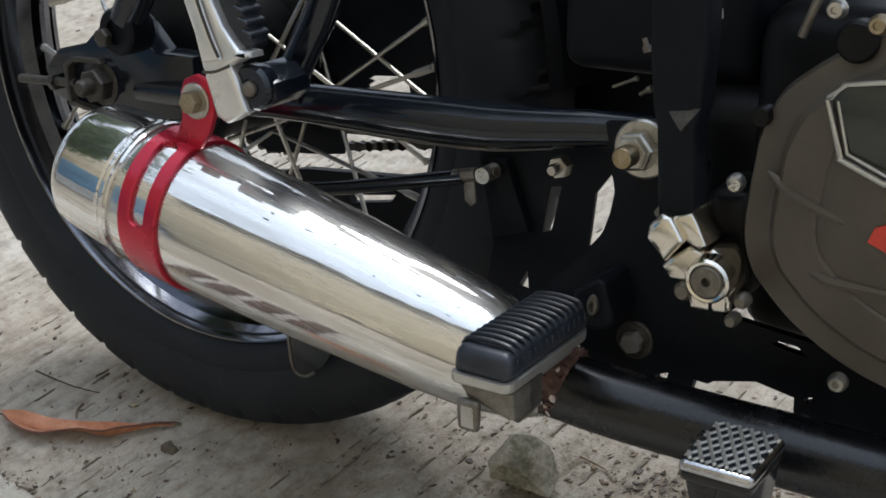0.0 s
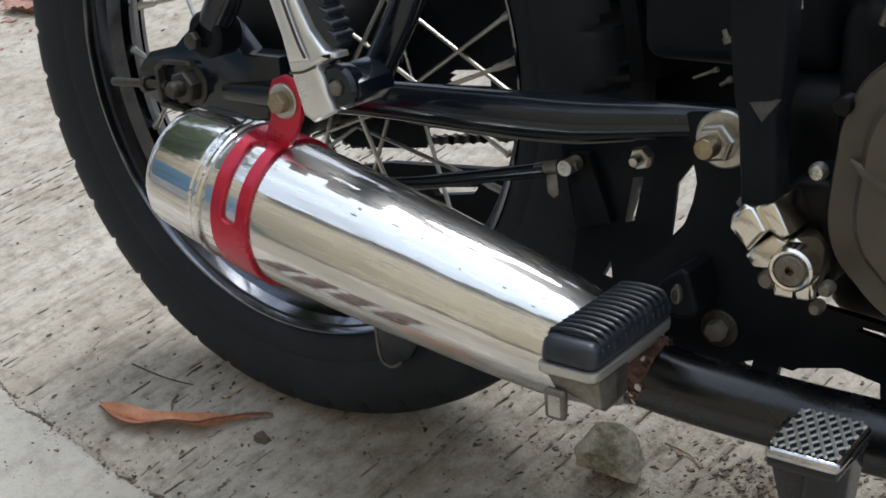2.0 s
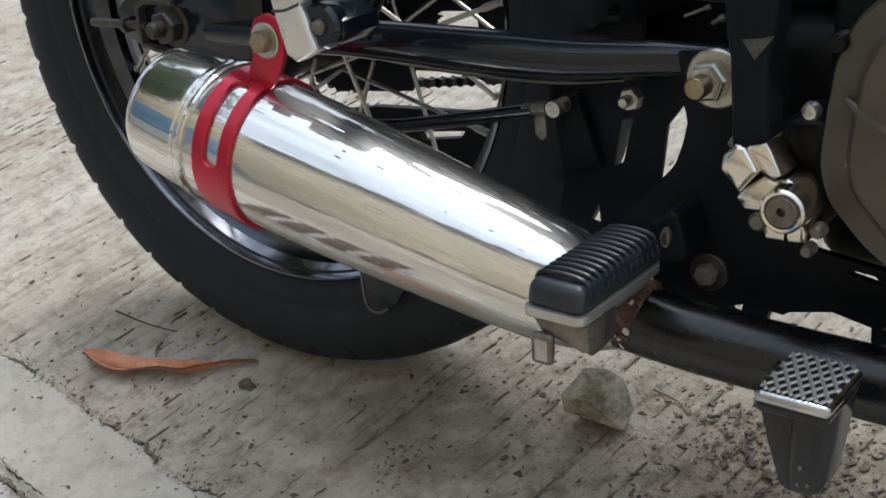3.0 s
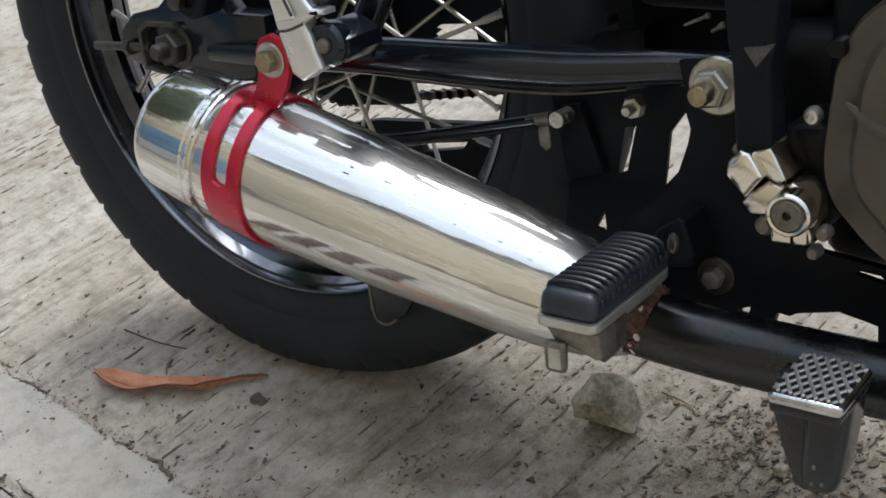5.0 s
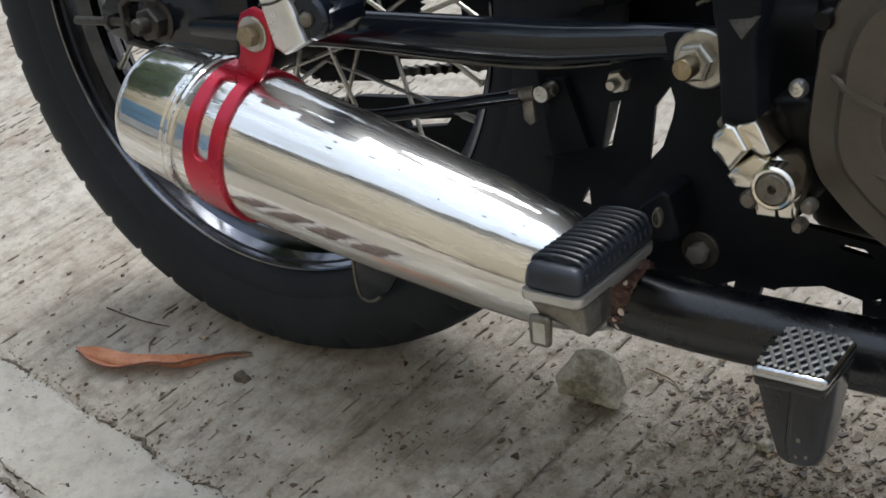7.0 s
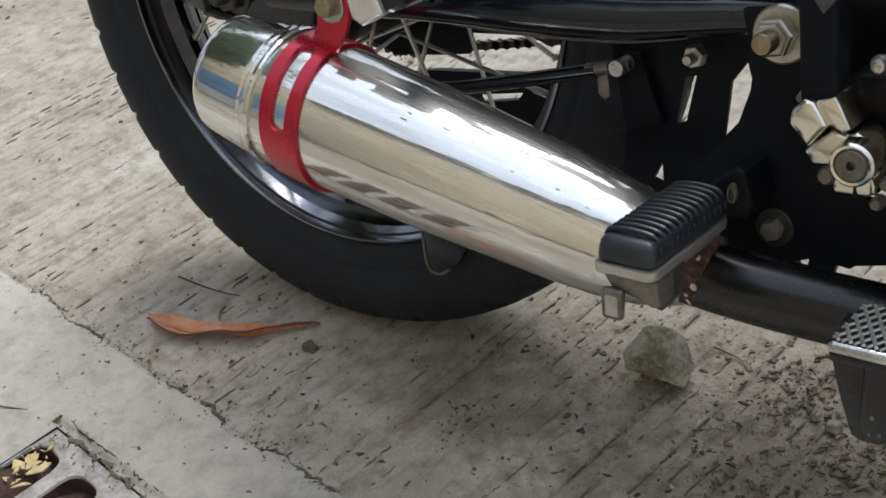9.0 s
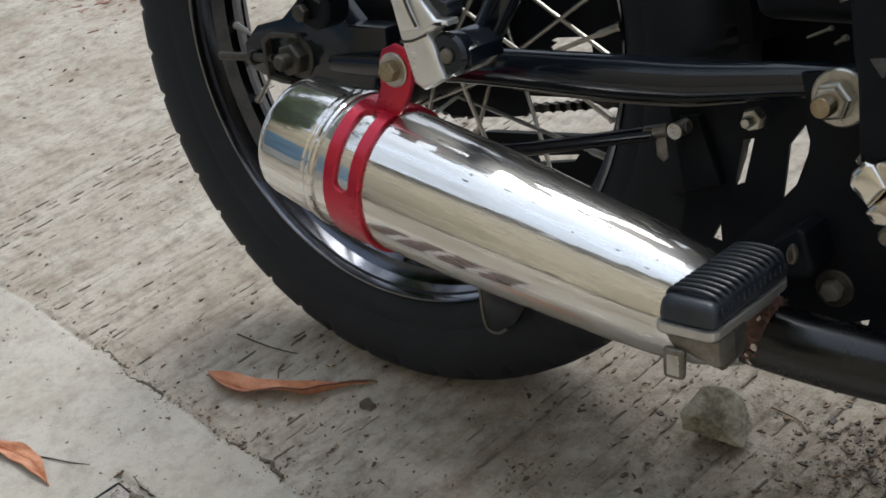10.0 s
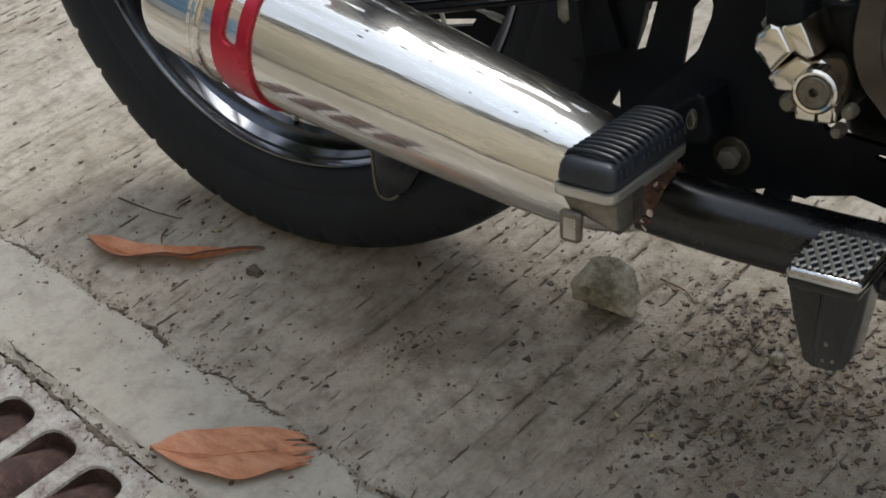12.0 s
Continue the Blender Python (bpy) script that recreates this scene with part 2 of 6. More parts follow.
RUST = material("flaking_rust", ((0.018, 0.009, 0.007), (0.075, 0.034, 0.024), (0.22, 0.14, 0.11)), 0.8, scale=120, fine=700, bump=0.9, depth=0.003, spread=0.22)
RED_METAL = material("red_anodised_clamp", ((0.34, 0.006, 0.022), (0.47, 0.012, 0.038), (0.56, 0.022, 0.055)), 0.30, 0.62, scale=25, fine=400, bump=0.03, depth=0.0003, spread=0.42, coat=0.3, fine_amount=0.1)
ZINC = material("zinc_plated_steel", ((0.22, 0.20, 0.16), (0.45, 0.43, 0.38), (0.60, 0.59, 0.56)), 0.32, 0.9, scale=90, fine=800, bump=0.15, depth=0.0005, spread=0.25)
BRASS_ZINC = material("yellow_zinc_bolt", ((0.14, 0.105, 0.06), (0.30, 0.24, 0.15), (0.46, 0.40, 0.29)), 0.38, 0.9, scale=90, fine=800, bump=0.2, depth=0.0005, spread=0.25)
GRIMY_STEEL = material("grimy_dark_steel", ((0.02, 0.018, 0.016), (0.06, 0.055, 0.048), (0.15, 0.14, 0.12)), 0.5, 0.6, scale=90, fine=800, bump=0.35, depth=0.0008, spread=0.25)
OLD_STEEL = material("dull_old_steel", ((0.07, 0.06, 0.05), (0.17, 0.155, 0.13), (0.30, 0.28, 0.25)), 0.48, 0.8, scale=90, fine=800, bump=0.3, depth=0.0008, spread=0.25)
SPOKE_STEEL = material("dull_spoke_steel", ((0.22, 0.21, 0.185), (0.42, 0.405, 0.365), (0.55, 0.54, 0.50)), 0.3, 0.85, scale=60, fine=700, bump=0.1, depth=0.0004)
BRIGHT_ALLOY = material("bright_cast_alloy", ((0.46, 0.455, 0.44), (0.70, 0.695, 0.68), (0.78, 0.775, 0.765)), 0.33, 0.8, scale=20, fine=300, bump=0.02, depth=0.0004, spread=0.45, fine_amount=0.12)
CAST_ALLOY = material("cast_alloy", ((0.26, 0.25, 0.225), (0.46, 0.45, 0.42), (0.57, 0.56, 0.53)), 0.34, 0.8, scale=30, fine=400, bump=0.12, depth=0.0004, spread=0.4, fine_amount=0.15)
ENGINE_GREY = material("bronze_grey_engine_paint", ((0.048, 0.040, 0.031), (0.076, 0.064, 0.050), (0.105, 0.090, 0.072)), 0.42, 0.2, scale=30, fine=900, bump=0.15, depth=0.0004, spread=0.3)
DARK_CASE = material("dark_crankcase", ((0.0018, 0.002, 0.0023), (0.0036, 0.0038, 0.0042), (0.010, 0.0100, 0.0102)), 0.45, 0.0, scale=50, fine=700, bump=0.25, depth=0.0006, spec=0.18)
BADGE_PANEL = material("dark_gloss_badge", ((0.016, 0.019, 0.016), (0.028, 0.032, 0.027), (0.040, 0.044, 0.038)), 0.16, scale=20, fine=300, bump=0.02, depth=0.0003, spread=0.35)
RED_MARK = material("red_paint_mark", ((0.45, 0.03, 0.015), (0.62, 0.06, 0.03)), 0.5, scale=120)
STONE = material("chalky_stone", ((0.060, 0.056, 0.035), (0.20, 0.188, 0.140), (0.40, 0.375, 0.310), (0.60, 0.57, 0.495)), 0.9, scale=36, fine=240, bump=0.9, depth=0.0025, spread=0.19, spec=0.2)
LEAF = material("dry_orange_leaf", ((0.20, 0.055, 0.022), (0.48, 0.205, 0.105), (0.64, 0.36, 0.23)), 0.55, scale=46, fine=260, bump=0.55, depth=0.001, spread=0.25, stretch=(1, 3, 1))
BROWNED = material("browned_leaf_edge", ((0.05, 0.018, 0.012), (0.12, 0.042, 0.026), (0.22, 0.09, 0.055)), 0.6, scale=90, fine=300, bump=0.3)
LEAF_YELLOW = material("dry_yellow_leaf", ((0.30, 0.20, 0.08), (0.52, 0.40, 0.19), (0.68, 0.56, 0.32)), 0.6, scale=60, fine=300, bump=0.4, depth=0.001, spread=0.25)
MOSS = material("pavement_moss", ((0.05, 0.048, 0.018), (0.11, 0.098, 0.040), (0.20, 0.155, 0.075)), 0.9, scale=60, fine=300, bump=0.4, island=0.4)
LEAF_RED = material("dry_red_leaf", ((0.12, 0.050, 0.034), (0.27, 0.130, 0.090), (0.44, 0.29, 0.22)), 0.6, scale=60, fine=300, bump=0.4, depth=0.001)
DARK_DIRT = material("dark_joint_dirt", ((0.018, 0.014, 0.010), (0.050, 0.040, 0.030), (0.13, 0.105, 0.080)), 0.95, scale=110, fine=700, bump=0.8, depth=0.001, spread=0.22)
DIRT = material("packed_dirt", ((0.050, 0.040, 0.030), (0.105, 0.086, 0.064), (0.21, 0.18, 0.14)), 0.95, scale=80, fine=600, bump=0.4, depth=0.0006)
GROOVE_DIRT = material("faded_groove_dirt", ((0.085, 0.072, 0.056), (0.165, 0.140, 0.110), (0.26, 0.23, 0.19)), 0.95, scale=80, fine=600, bump=0.4, depth=0.0006)
DEBRIS = material("leaf_litter", ((0.042, 0.030, 0.020), (0.115, 0.080, 0.052), (0.205, 0.150, 0.098), (0.38, 0.300, 0.215)), 0.85, scale=40, fine=300, bump=0.3, island=0.45, spread=0.3)
BARK = material("tree_bark", ((0.06, 0.05, 0.04), (0.14, 0.12, 0.09), (0.22, 0.19, 0.15)), 0.9, scale=12, fine=90, bump=0.8, depth=0.02)
FOLIAGE = material("tree_foliage", ((0.05, 0.10, 0.018), (0.08, 0.15, 0.026), (0.11, 0.185, 0.042)), 0.6, scale=3, fine=30, bump=0, island=0.3)


# ---- mesh helpers ----
def finish(bm, name, mat, sharp=32):
    bmesh.ops.recalc_face_normals(bm, faces=bm.faces[:])
    me = bpy.data.meshes.new(name)
    bm.to_mesh(me)
    bm.free()
    me.polygons.foreach_set("use_smooth", [True] * len(me.polygons))
    me.set_sharp_from_angle(angle=radians(sharp))
    me.materials.append(mat)
    return me


def part(name, bm, mat, parent=None, label="", sharp=32):
    """Links a bmesh as one mesh object, under a thing or a part."""
    ob = new(name, finish(bm, name, mat, sharp))
    ob.parent = parent
    return tagged(ob, label)


def shared(name, me, parent, m=None):
    """Another piece on a mesh that is already there."""
    ob = new(name, me)
    ob.parent = parent
    if m is not None:
        ob.matrix_basis = m
    return ob


def facing(x, y, z, spin=0):
    """Local x along the bike, local y up it, local z out of its right side."""
    return Matrix(((1, 0, 0, x), (0, 0, -1, y), (0, 1, 0, z), (0, 0, 0, 1))) @ Matrix.Rotation(radians(spin), 4, "Z")


def aim(origin, way):
    """Local z along way."""
    return Matrix.Translation(origin) @ Vector(way).to_track_quat("Z", "Y").to_matrix().to_4x4()


def smooth_line(pts, steps=6):
    pts = [Vector(p) for p in pts]
    if len(pts) < 3:
        return pts
    out = []
    for i in range(len(pts) - 1):
        a, b, c, d = pts[max(i - 1, 0)], pts[i], pts[i + 1], pts[min(i + 2, len(pts) - 1)]
        for k in range(steps):
            t = k / steps
            out.append(0.5 * (2 * b + (c - a) * t + (2 * a - 5 * b + 4 * c - d) * t * t + (3 * b - a - 3 * c + d) * t ** 3))
    return out + [pts[-1]]


def tube(bm, pts, radii, seg=14, steps=6, flat=1.0, up=(0, 0, 1)):
    """A round bar along a smooth line; radii: one, or one for each given point."""
    n = len(pts)
    line = smooth_line(pts, steps)
    if isinstance(radii, (int, float)):
        rs = [radii] * len(line)
    else:
        rs = [float(r) for r in np.interp(np.linspace(0, n - 1, len(line)), range(n), radii)]
    rings = []
    for i, p in enumerate(line):
        way = (line[min(i + 1, len(line) - 1)] - line[max(i - 1, 0)]).normalized()
        side = way.cross(Vector(up))
        side = side.normalized() if side.length > 1e-4 else way.orthogonal().normalized()
        over = side.cross(way)
        rings.append([bm.verts.new(p + rs[i] * (math.cos(a) * side * flat + math.sin(a) * over)) for a in (2 * math.pi * k / seg for k in range(seg))])
    for r0, r1 in zip(rings, rings[1:]):
        for k in range(seg):
            bm.faces.new((r0[k], r0[(k + 1) % seg], r1[(k + 1) % seg], r1[k]))
    bm.faces.new(rings[0][::-1])
    bm.faces.new(rings[-1])
    return bm


def lathe(bm, profile, seg=48, m=Matrix(), wobble=None):
    """Turns (radius, height) pairs about local z."""
    rings = []
    for i, (r, h) in enumerate(profile):
        if r < 1e-6:
            rings.append([bm.verts.new(m @ Vector((0, 0, h)))])
        else:
            rings.append([bm.verts.new(m @ Vector(((r + (wobble(i, k) if wobble else 0)) * math.cos(2 * math.pi * k / seg),
                                                   (r + (wobble(i, k) if wobble else 0)) * math.sin(2 * math.pi * k / seg), h))) for k in range(seg)])
    for r0, r1 in zip(rings, rings[1:]):
        for k in range(seg):
            j = (k + 1) % seg
            if len(r0) == 1 and len(r1) == 1:
                continue
            if len(r0) == 1:
                bm.faces.new((r0[0], r1[j], r1[k]))
            elif len(r1) == 1:
                bm.faces.new((r0[k], r0[j], r1[0]))
            else:
                bm.faces.new((r0[k], r0[j], r1[j], r1[k]))
    return bm


def prism(bm, outline, y0, y1, bevel=0.0015, seg=2):
    """A plate of outline (x, z) from y0 (inner) to y1 (outer), its outer rim rounded."""
    loops = []
    n = len(outline)
    area = sum(outline[i][0] * outline[(i + 1) % n][1] - outline[(i + 1) % n][0] * outline[i][1] for i in range(n))
    pts = outline if area > 0 else outline[::-1]

    def inset(d):
        out = []
        for i in range(n):
            p0, p1, p2 = (Vector(pts[(i + k) % n]) for k in (-1, 0, 1))
            e0, e1 = (p1 - p0).normalized(), (p2 - p1).normalized()
            n0, n1 = Vector((-e0.y, e0.x)), Vector((-e1.y, e1.x))
            b = n0 + n1
            b = b.normalized() * d / max(0.45, b.normalized().dot(n0)) if b.length > 1e-5 else n0 * d
            out.append(p1 + b)
        return out
    sign = -1 if y1 < y0 else 1
    levels = [(y0, 0.0)]
    for k in range(seg + 1):
        a = math.pi / 2 * k / seg
        levels.append((y1 - sign * bevel * (1 - math.sin(a)), bevel * (1 - math.cos(a))))
    for y, d in levels:
        loops.append([bm.verts.new((p.x, y, p.y)) for p in inset(d)])
    for l0, l1 in zip(loops, loops[1:]):
        for i in range(n):
            bm.faces.new((l0[i], l0[(i + 1) % n], l1[(i + 1) % n], l1[i]))
    bm.faces.new(loops[0][::-1])
    bm.faces.new(loops[-1])
    return bm


def rbox(bm, size, m=Matrix(), bevel=0.002, seg=2, taper=1.0):
    made = bmesh.ops.create_cube(bm, size=1.0)["verts"]
    for v in made:
        k = taper if v.co.z > 0 else 1.0
        v.co = Vector((v.co.x * size[0] * k, v.co.y * size[1] * k, v.co.z * size[2]))
    edges = {e for v in made for e in v.link_edges}
    if bevel:
        r = bmesh.ops.bevel(bm, geom=list(edges), offset=bevel, segments=seg, affect="EDGES", profile=0.5)
        made = list({v for f in r["faces"] for v in f.verts} | {v for v in made if v.is_valid})
    bmesh.ops.transform(bm, matrix=m, verts=[v for v in made if v.is_valid])
    return bm


def hexagon(bm, across, height, m, chamfer=0.15):
    r = across / 2 / math.cos(math.pi / 6)
    lathe(bm, [(0, 0), (r, 0), (r, height * (1 - chamfer)), (r * 0.9, height), (r * 0.45, height * 1.02), (0, height * 1.02)], 6, m)
    return bm


def bolt(parent, m, across=0.012, height=0.006, mat=ZINC, washer=0.0, stud=0.0, label="", washer_mat=None, spin=15):
    """A hexagon bolt head or nut on a washer, with the stud's end where it stands proud."""
    bm = hexagon(bmesh.new(), across, height, m @ Matrix.Translation((0, 0, 0.0018 if washer else 0)) @ Matrix.Rotation(radians(spin), 4, "Z"))
    b = part("bolt", bm, mat, parent, label)
    if washer:
        r = washer
        part("washer", lathe(bmesh.new(), [(0, -0.0005), (r, -0.0005), (r, 0.0012), (r * 0.93, 0.0018), (0, 0.0018)], 28, m), washer_mat or mat, b)
    if stud:
        r = across * 0.29
        part("stud", lathe(bmesh.new(), [(0, height), (r, height), (r, height + stud * 0.8), (r * 0.75, height + stud), (0, height + stud)], 18, m), mat, b)
    return b


def holed_plate(bm, outline, holes, y0, y1):
    """A flat plate of outline (x, z) with openings cut right through it."""
    front, back = [], []
    for y, store in ((y1, front), (y0, back)):
        for loop in (outline, *holes):
            vs = [bm.verts.new((x, y, z)) for x, z in loop]
            store.append(vs)
        edges = [bm.edges.new((vs[i], vs[(i + 1) % len(vs)])) for vs in store for i in range(len(vs))]
        bmesh.ops.triangle_fill(bm, use_beauty=True, use_dissolve=False, edges=edges)
    for a, b in zip(front, back):
        for i in range(len(a)):
            j = (i + 1) % len(a)
            bm.faces.new((a[i], a[j], b[j], b[i]))
    return bm


# ---- the ground: one sheet, laid along the joints of the slabs ----
GROUND_TURN = -10.5
LAID = Matrix.Rotation(radians(GROUND_TURN), 4, "Z")
CRACK_V, SEAM_V = -0.193, -0.284
PIT_U, PIT_V = (-0.120, 0.142), (-0.600, -0.288)


def laid(u, v, z=0.0):
    return LAID @ Vector((u, v, z))


def spaced(dense_from, dense_to, step, reach):
    mid = list(np.arange(dense_from, dense_to, step))
    out, d, a, b = mid[:], step, dense_from, dense_to
    left, right = [], [b]
    while a > -reach:
        d = min(d * 1.35, 15)
        a -= d
        left.append(a)
    d = step
    while b < reach:
        d = min(d * 1.35, 15)
        b += d
        right.append(b)
    return np.array(left[::-1] + out + right)


def soft_noise(u, v, cell, seed):
    """Smooth value noise on arrays, from -1 to 1."""
    rng = np.random.RandomState(seed)
    grid = rng.uniform(-1, 1, (256, 256))
    x, y = u / cell + 900.37, v / cell + 900.81
    i, j = np.floor(x).astype(int), np.floor(y).astype(int)
    fx, fy = x - i, y - j
    fx, fy = fx * fx * (3 - 2 * fx), fy * fy * (3 - 2 * fy)
    g = lambda a, b: grid[a % 256, b % 256]
    return (g(i, j) * (1 - fx) + g(i + 1, j) * fx) * (1 - fy) + (g(i, j + 1) * (1 - fx) + g(i + 1, j + 1) * fx) * fy


def groove_lines():
    rng = random.Random(4)
    lines, at = [0.262, 0.3005, 0.320, 0.346, 0.3627], 0.38
    while at < 0.62:
        lines.append(at)
        at += rng.uniform(0.011, 0.027)
    at = 0.244
    while at > -1.0:
        lines.append(at)
        at -= rng.uniform(0.010, 0.024)
    return lines


GROOVES = groove_lines()


def build_ground():
    rng = np.random.RandomState(4)
    us = spaced(-1.0, 0.62, 0.0018, 60)
    vs = np.sort(np.unique(np.round(np.concatenate([spaced(-0.32, 0.55, 0.009, 60), np.arange(-0.30, -0.18, 0.003), PIT_V]), 4)))
    us = np.sort(np.unique(np.round(np.concatenate([us, PIT_U]), 4)))
    U, V = np.meshgrid(us, vs, indexing="ij")
    z = 0.0008 * soft_noise(U, V, 0.09, 1) + 0.0005 * soft_noise(U, V, 0.012, 2)
    # brushed grooves across the big slab, uneven in spacing and depth
    grooved = np.clip((V - CRACK_V - 0.004 - 0.006 * soft_noise(U, V, 0.03, 9)) / 0.006, 0, 1) * (np.abs(U) < 3) * (V < 2)
    for k, line in enumerate(GROOVES):
        wander = 0.0012 * soft_noise(V, V * 0 + k * 7.3, 0.08, 3)
        worn = np.clip(0.55 + 0.75 * soft_noise(V, V * 0 + k * 3.1, 0.05, 5) + 0.4 * soft_noise(U, V, 0.15, 6), 0.0, 1.0)
        z -= grooved * worn * rng.uniform(0.0018, 0.0040) * np.exp(-((U - line - wander) / rng.uniform(0.0017, 0.0026)) ** 2)
    # the broken joint beside the big slab, and the joint round the grate
    crack = CRACK_V + 0.005 * soft_noise(U, U * 0, 0.035, 11) + 0.002 * soft_noise(U, U * 0, 0.008, 12)
    broken = np.clip(0.5 + soft_noise(U, U * 0, 0.05, 13), 0.1, 1)
    z -= 0.006 * broken * np.exp(-((V - crack) / 0.003) ** 2) * (np.abs(U) < 3)
    z -= 0.006 * np.exp(-((V + 0.2825 + 0.002 * soft_noise(U, U * 0, 0.012, 14)) / 0.0035) ** 2) * (U > PIT_U[0] - 0.01) * (U < PIT_U[1] + 0.2)
    z += 0.0008 * (V < CRACK_V)
    verts = np.stack([U, V, z], -1).reshape(-1, 3)
    nu, nv = len(us), len(vs)
    idx = np.arange(nu * nv).reshape(nu, nv)
    quads = np.stack([idx[:-1, :-1], idx[1:, :-1], idx[1:, 1:], idx[:-1, 1:]], -1).reshape(-1, 4)
    mid_u, mid_v = ((us[:-1] + us[1:]) / 2)[:, None] + 0 * vs[None, :-1], ((vs[:-1] + vs[1:]) / 2)[None, :] + 0 * us[:-1, None]
    hole = ((mid_u > PIT_U[0]) & (mid_u < PIT_U[1]) & (mid_v > PIT_V[0]) & (mid_v < PIT_V[1])).ravel()
    smooth = (mid_v < CRACK_V + 0.005 * soft_noise(mid_u, mid_u * 0, 0.035, 11) + 0.003 * soft_noise(mid_u, mid_v, 0.010, 15)).ravel()[~hole] & (mid_v > -0.66).ravel()[~hole]
    me = bpy.data.meshes.new("ground")
    me.from_pydata(verts.tolist(), [], quads[~hole].tolist())
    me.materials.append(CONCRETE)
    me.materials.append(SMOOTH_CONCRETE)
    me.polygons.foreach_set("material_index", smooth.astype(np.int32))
    me.polygons.foreach_set("use_smooth", np.ones(len(smooth), bool))
    ob = new("ground", me)
    ob.matrix_world = LAID
    return tagged(ob, "weathered brushed concrete ground with grooves and a cracked joint", "ground", kind="structure")


ground = build_ground()


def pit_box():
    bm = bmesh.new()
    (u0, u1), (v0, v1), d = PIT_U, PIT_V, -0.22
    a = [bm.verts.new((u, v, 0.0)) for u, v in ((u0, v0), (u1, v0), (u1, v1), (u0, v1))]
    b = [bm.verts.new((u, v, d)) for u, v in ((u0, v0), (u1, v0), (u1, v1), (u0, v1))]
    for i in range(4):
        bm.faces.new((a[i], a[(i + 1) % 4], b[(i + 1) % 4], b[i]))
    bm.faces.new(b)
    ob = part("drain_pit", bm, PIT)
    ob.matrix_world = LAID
    return tagged(ob, "drain channel under the slotted grate, coloured near-black for its shade", "drain", kind="structure")


drain_pit = pit_box()


def drain_grate():
    """A slotted cover: a slab pierced by long round-ended slots, whose walls are lined with rust."""
    thing = tagged(new("drain_grate"), "dusty pale slotted drain grate with rusty brown slots", "grate")
    thing.matrix_world = LAID
    u0, u1, v0, v1 = PIT_U[0] + 0.002, PIT_U[1] - 0.002, PIT_V[0] + 0.002, PIT_V[1] - 0.0015
    pitch, half, first = 0.0648, 0.0225, -0.0955
    s0, s1, thick = v0 + 0.02, -0.3065, 0.032
    rng = random.Random(8)
    bm = bmesh.new()
    cells = 4
    for c in range(cells):
        mid = first + c * pitch
        a = u0 if c == 0 else mid - pitch / 2
        b = u1 if c == cells - 1 else mid + pitch / 2
        slot = []
        for k in range(9):
            t = math.pi * k / 8
            slot.append((mid + half * (abs(math.cos(t)) ** 0.75) * (1 if math.cos(t) > 0 else -1), s1 - half * 0.75 + half * 0.75 * math.sin(t) ** 0.8))
        for k in range(9):
            t = math.pi + math.pi * k / 8
            slot.append((mid + half * math.cos(t), s0 + half * 0.75 + half * 0.75 * math.sin(t)))
        outer = [(b, v1), (a, v1), (a, v0), (b, v0)]
        ov = [bm.verts.new((x, y, -0.001)) for x, y in outer]
        rims = []
        for grow, z in ((0.0025, -0.001), (0.0008, -0.0018), (0.0, -0.004)):
            rims.append([bm.verts.new((mid + (x - mid) * (1 + grow / half), y + (grow if y > (s0 + s1) / 2 else -grow), z + rng.uniform(-0.0004, 0.0004))) for x, y in slot])
        edges = [bm.edges.new((ov[i], ov[(i + 1) % 4])) for i in range(4)] + [bm.edges.new((rims[0][i], rims[0][(i + 1) % 18])) for i in range(18)]
        bmesh.ops.triangle_fill(bm, use_beauty=True, use_dissolve=False, edges=edges)
        for r0, r1 in zip(rims, rims[1:]):
            for i in range(18):
                bm.faces.new((r0[i], r0[(i + 1) % 18], r1[(i + 1) % 18], r1[i]))
        lining = bmesh.new()
        rows = [[lining.verts.new((mid + (x - mid) * f, y, z)) for x, y in slot] for f, z in ((1.0, -0.004), (1.03, -0.012), (1.0, -0.022), (1.05, -thick), (1.25, -thick), (1.25, -0.004))]
        for r0, r1 in zip(rows, rows[1:]):
            for i in range(18):
                lining.faces.new((r0[i], r0[(i + 1) % 18], r1[(i + 1) % 18], r1[i]))
        floor_rows = []
        for k in range(13):
            y = s0 + (s1 - s0) * k / 12
            floor_rows.append([lining.verts.new((mid + half * 1.02 * f, y, z + rng.uniform(-0.0016, 0.0004) - 0.02 * max(0, (k - 10) / 2))) for f, z in ((-1, -0.0022), (-0.70, -0.0010), (-0.30, -0.0016), (0.10, -0.0045), (0.38, -0.0120), (0.52, -0.030))])
        for r0, r1 in zip(floor_rows, floor_rows[1:]):
            for i in range(5):
                lining.faces.new((r0[i], r0[i + 1], r1[i + 1], r1[i]))
        part("slot_wall", lining, SLOT_BROWN, thing, "rusty brown slot wall" if c == 0 else "")
    bmesh.ops.remove_doubles(bm, verts=bm.verts[:], dist=0.0002)
    part("plate", bm, GRATE_TOP, thing)
    return thing


grate = drain_grate()

# ---- the motorcycle: upright in its own space, leaning away on its stand ----
LEAN = 12.605
bike = tagged(new("motorcycle"), "black motorcycle with chrome silencer and spoked rear wheel, parked on concrete", "motorcycle")
bike.matrix_world = Matrix.Rotation(radians(-LEAN), 4, "X")
AXLE = Vector((0.0, 0.0, 0.317))
HUB = facing(AXLE.x, -0.005, AXLE.z)


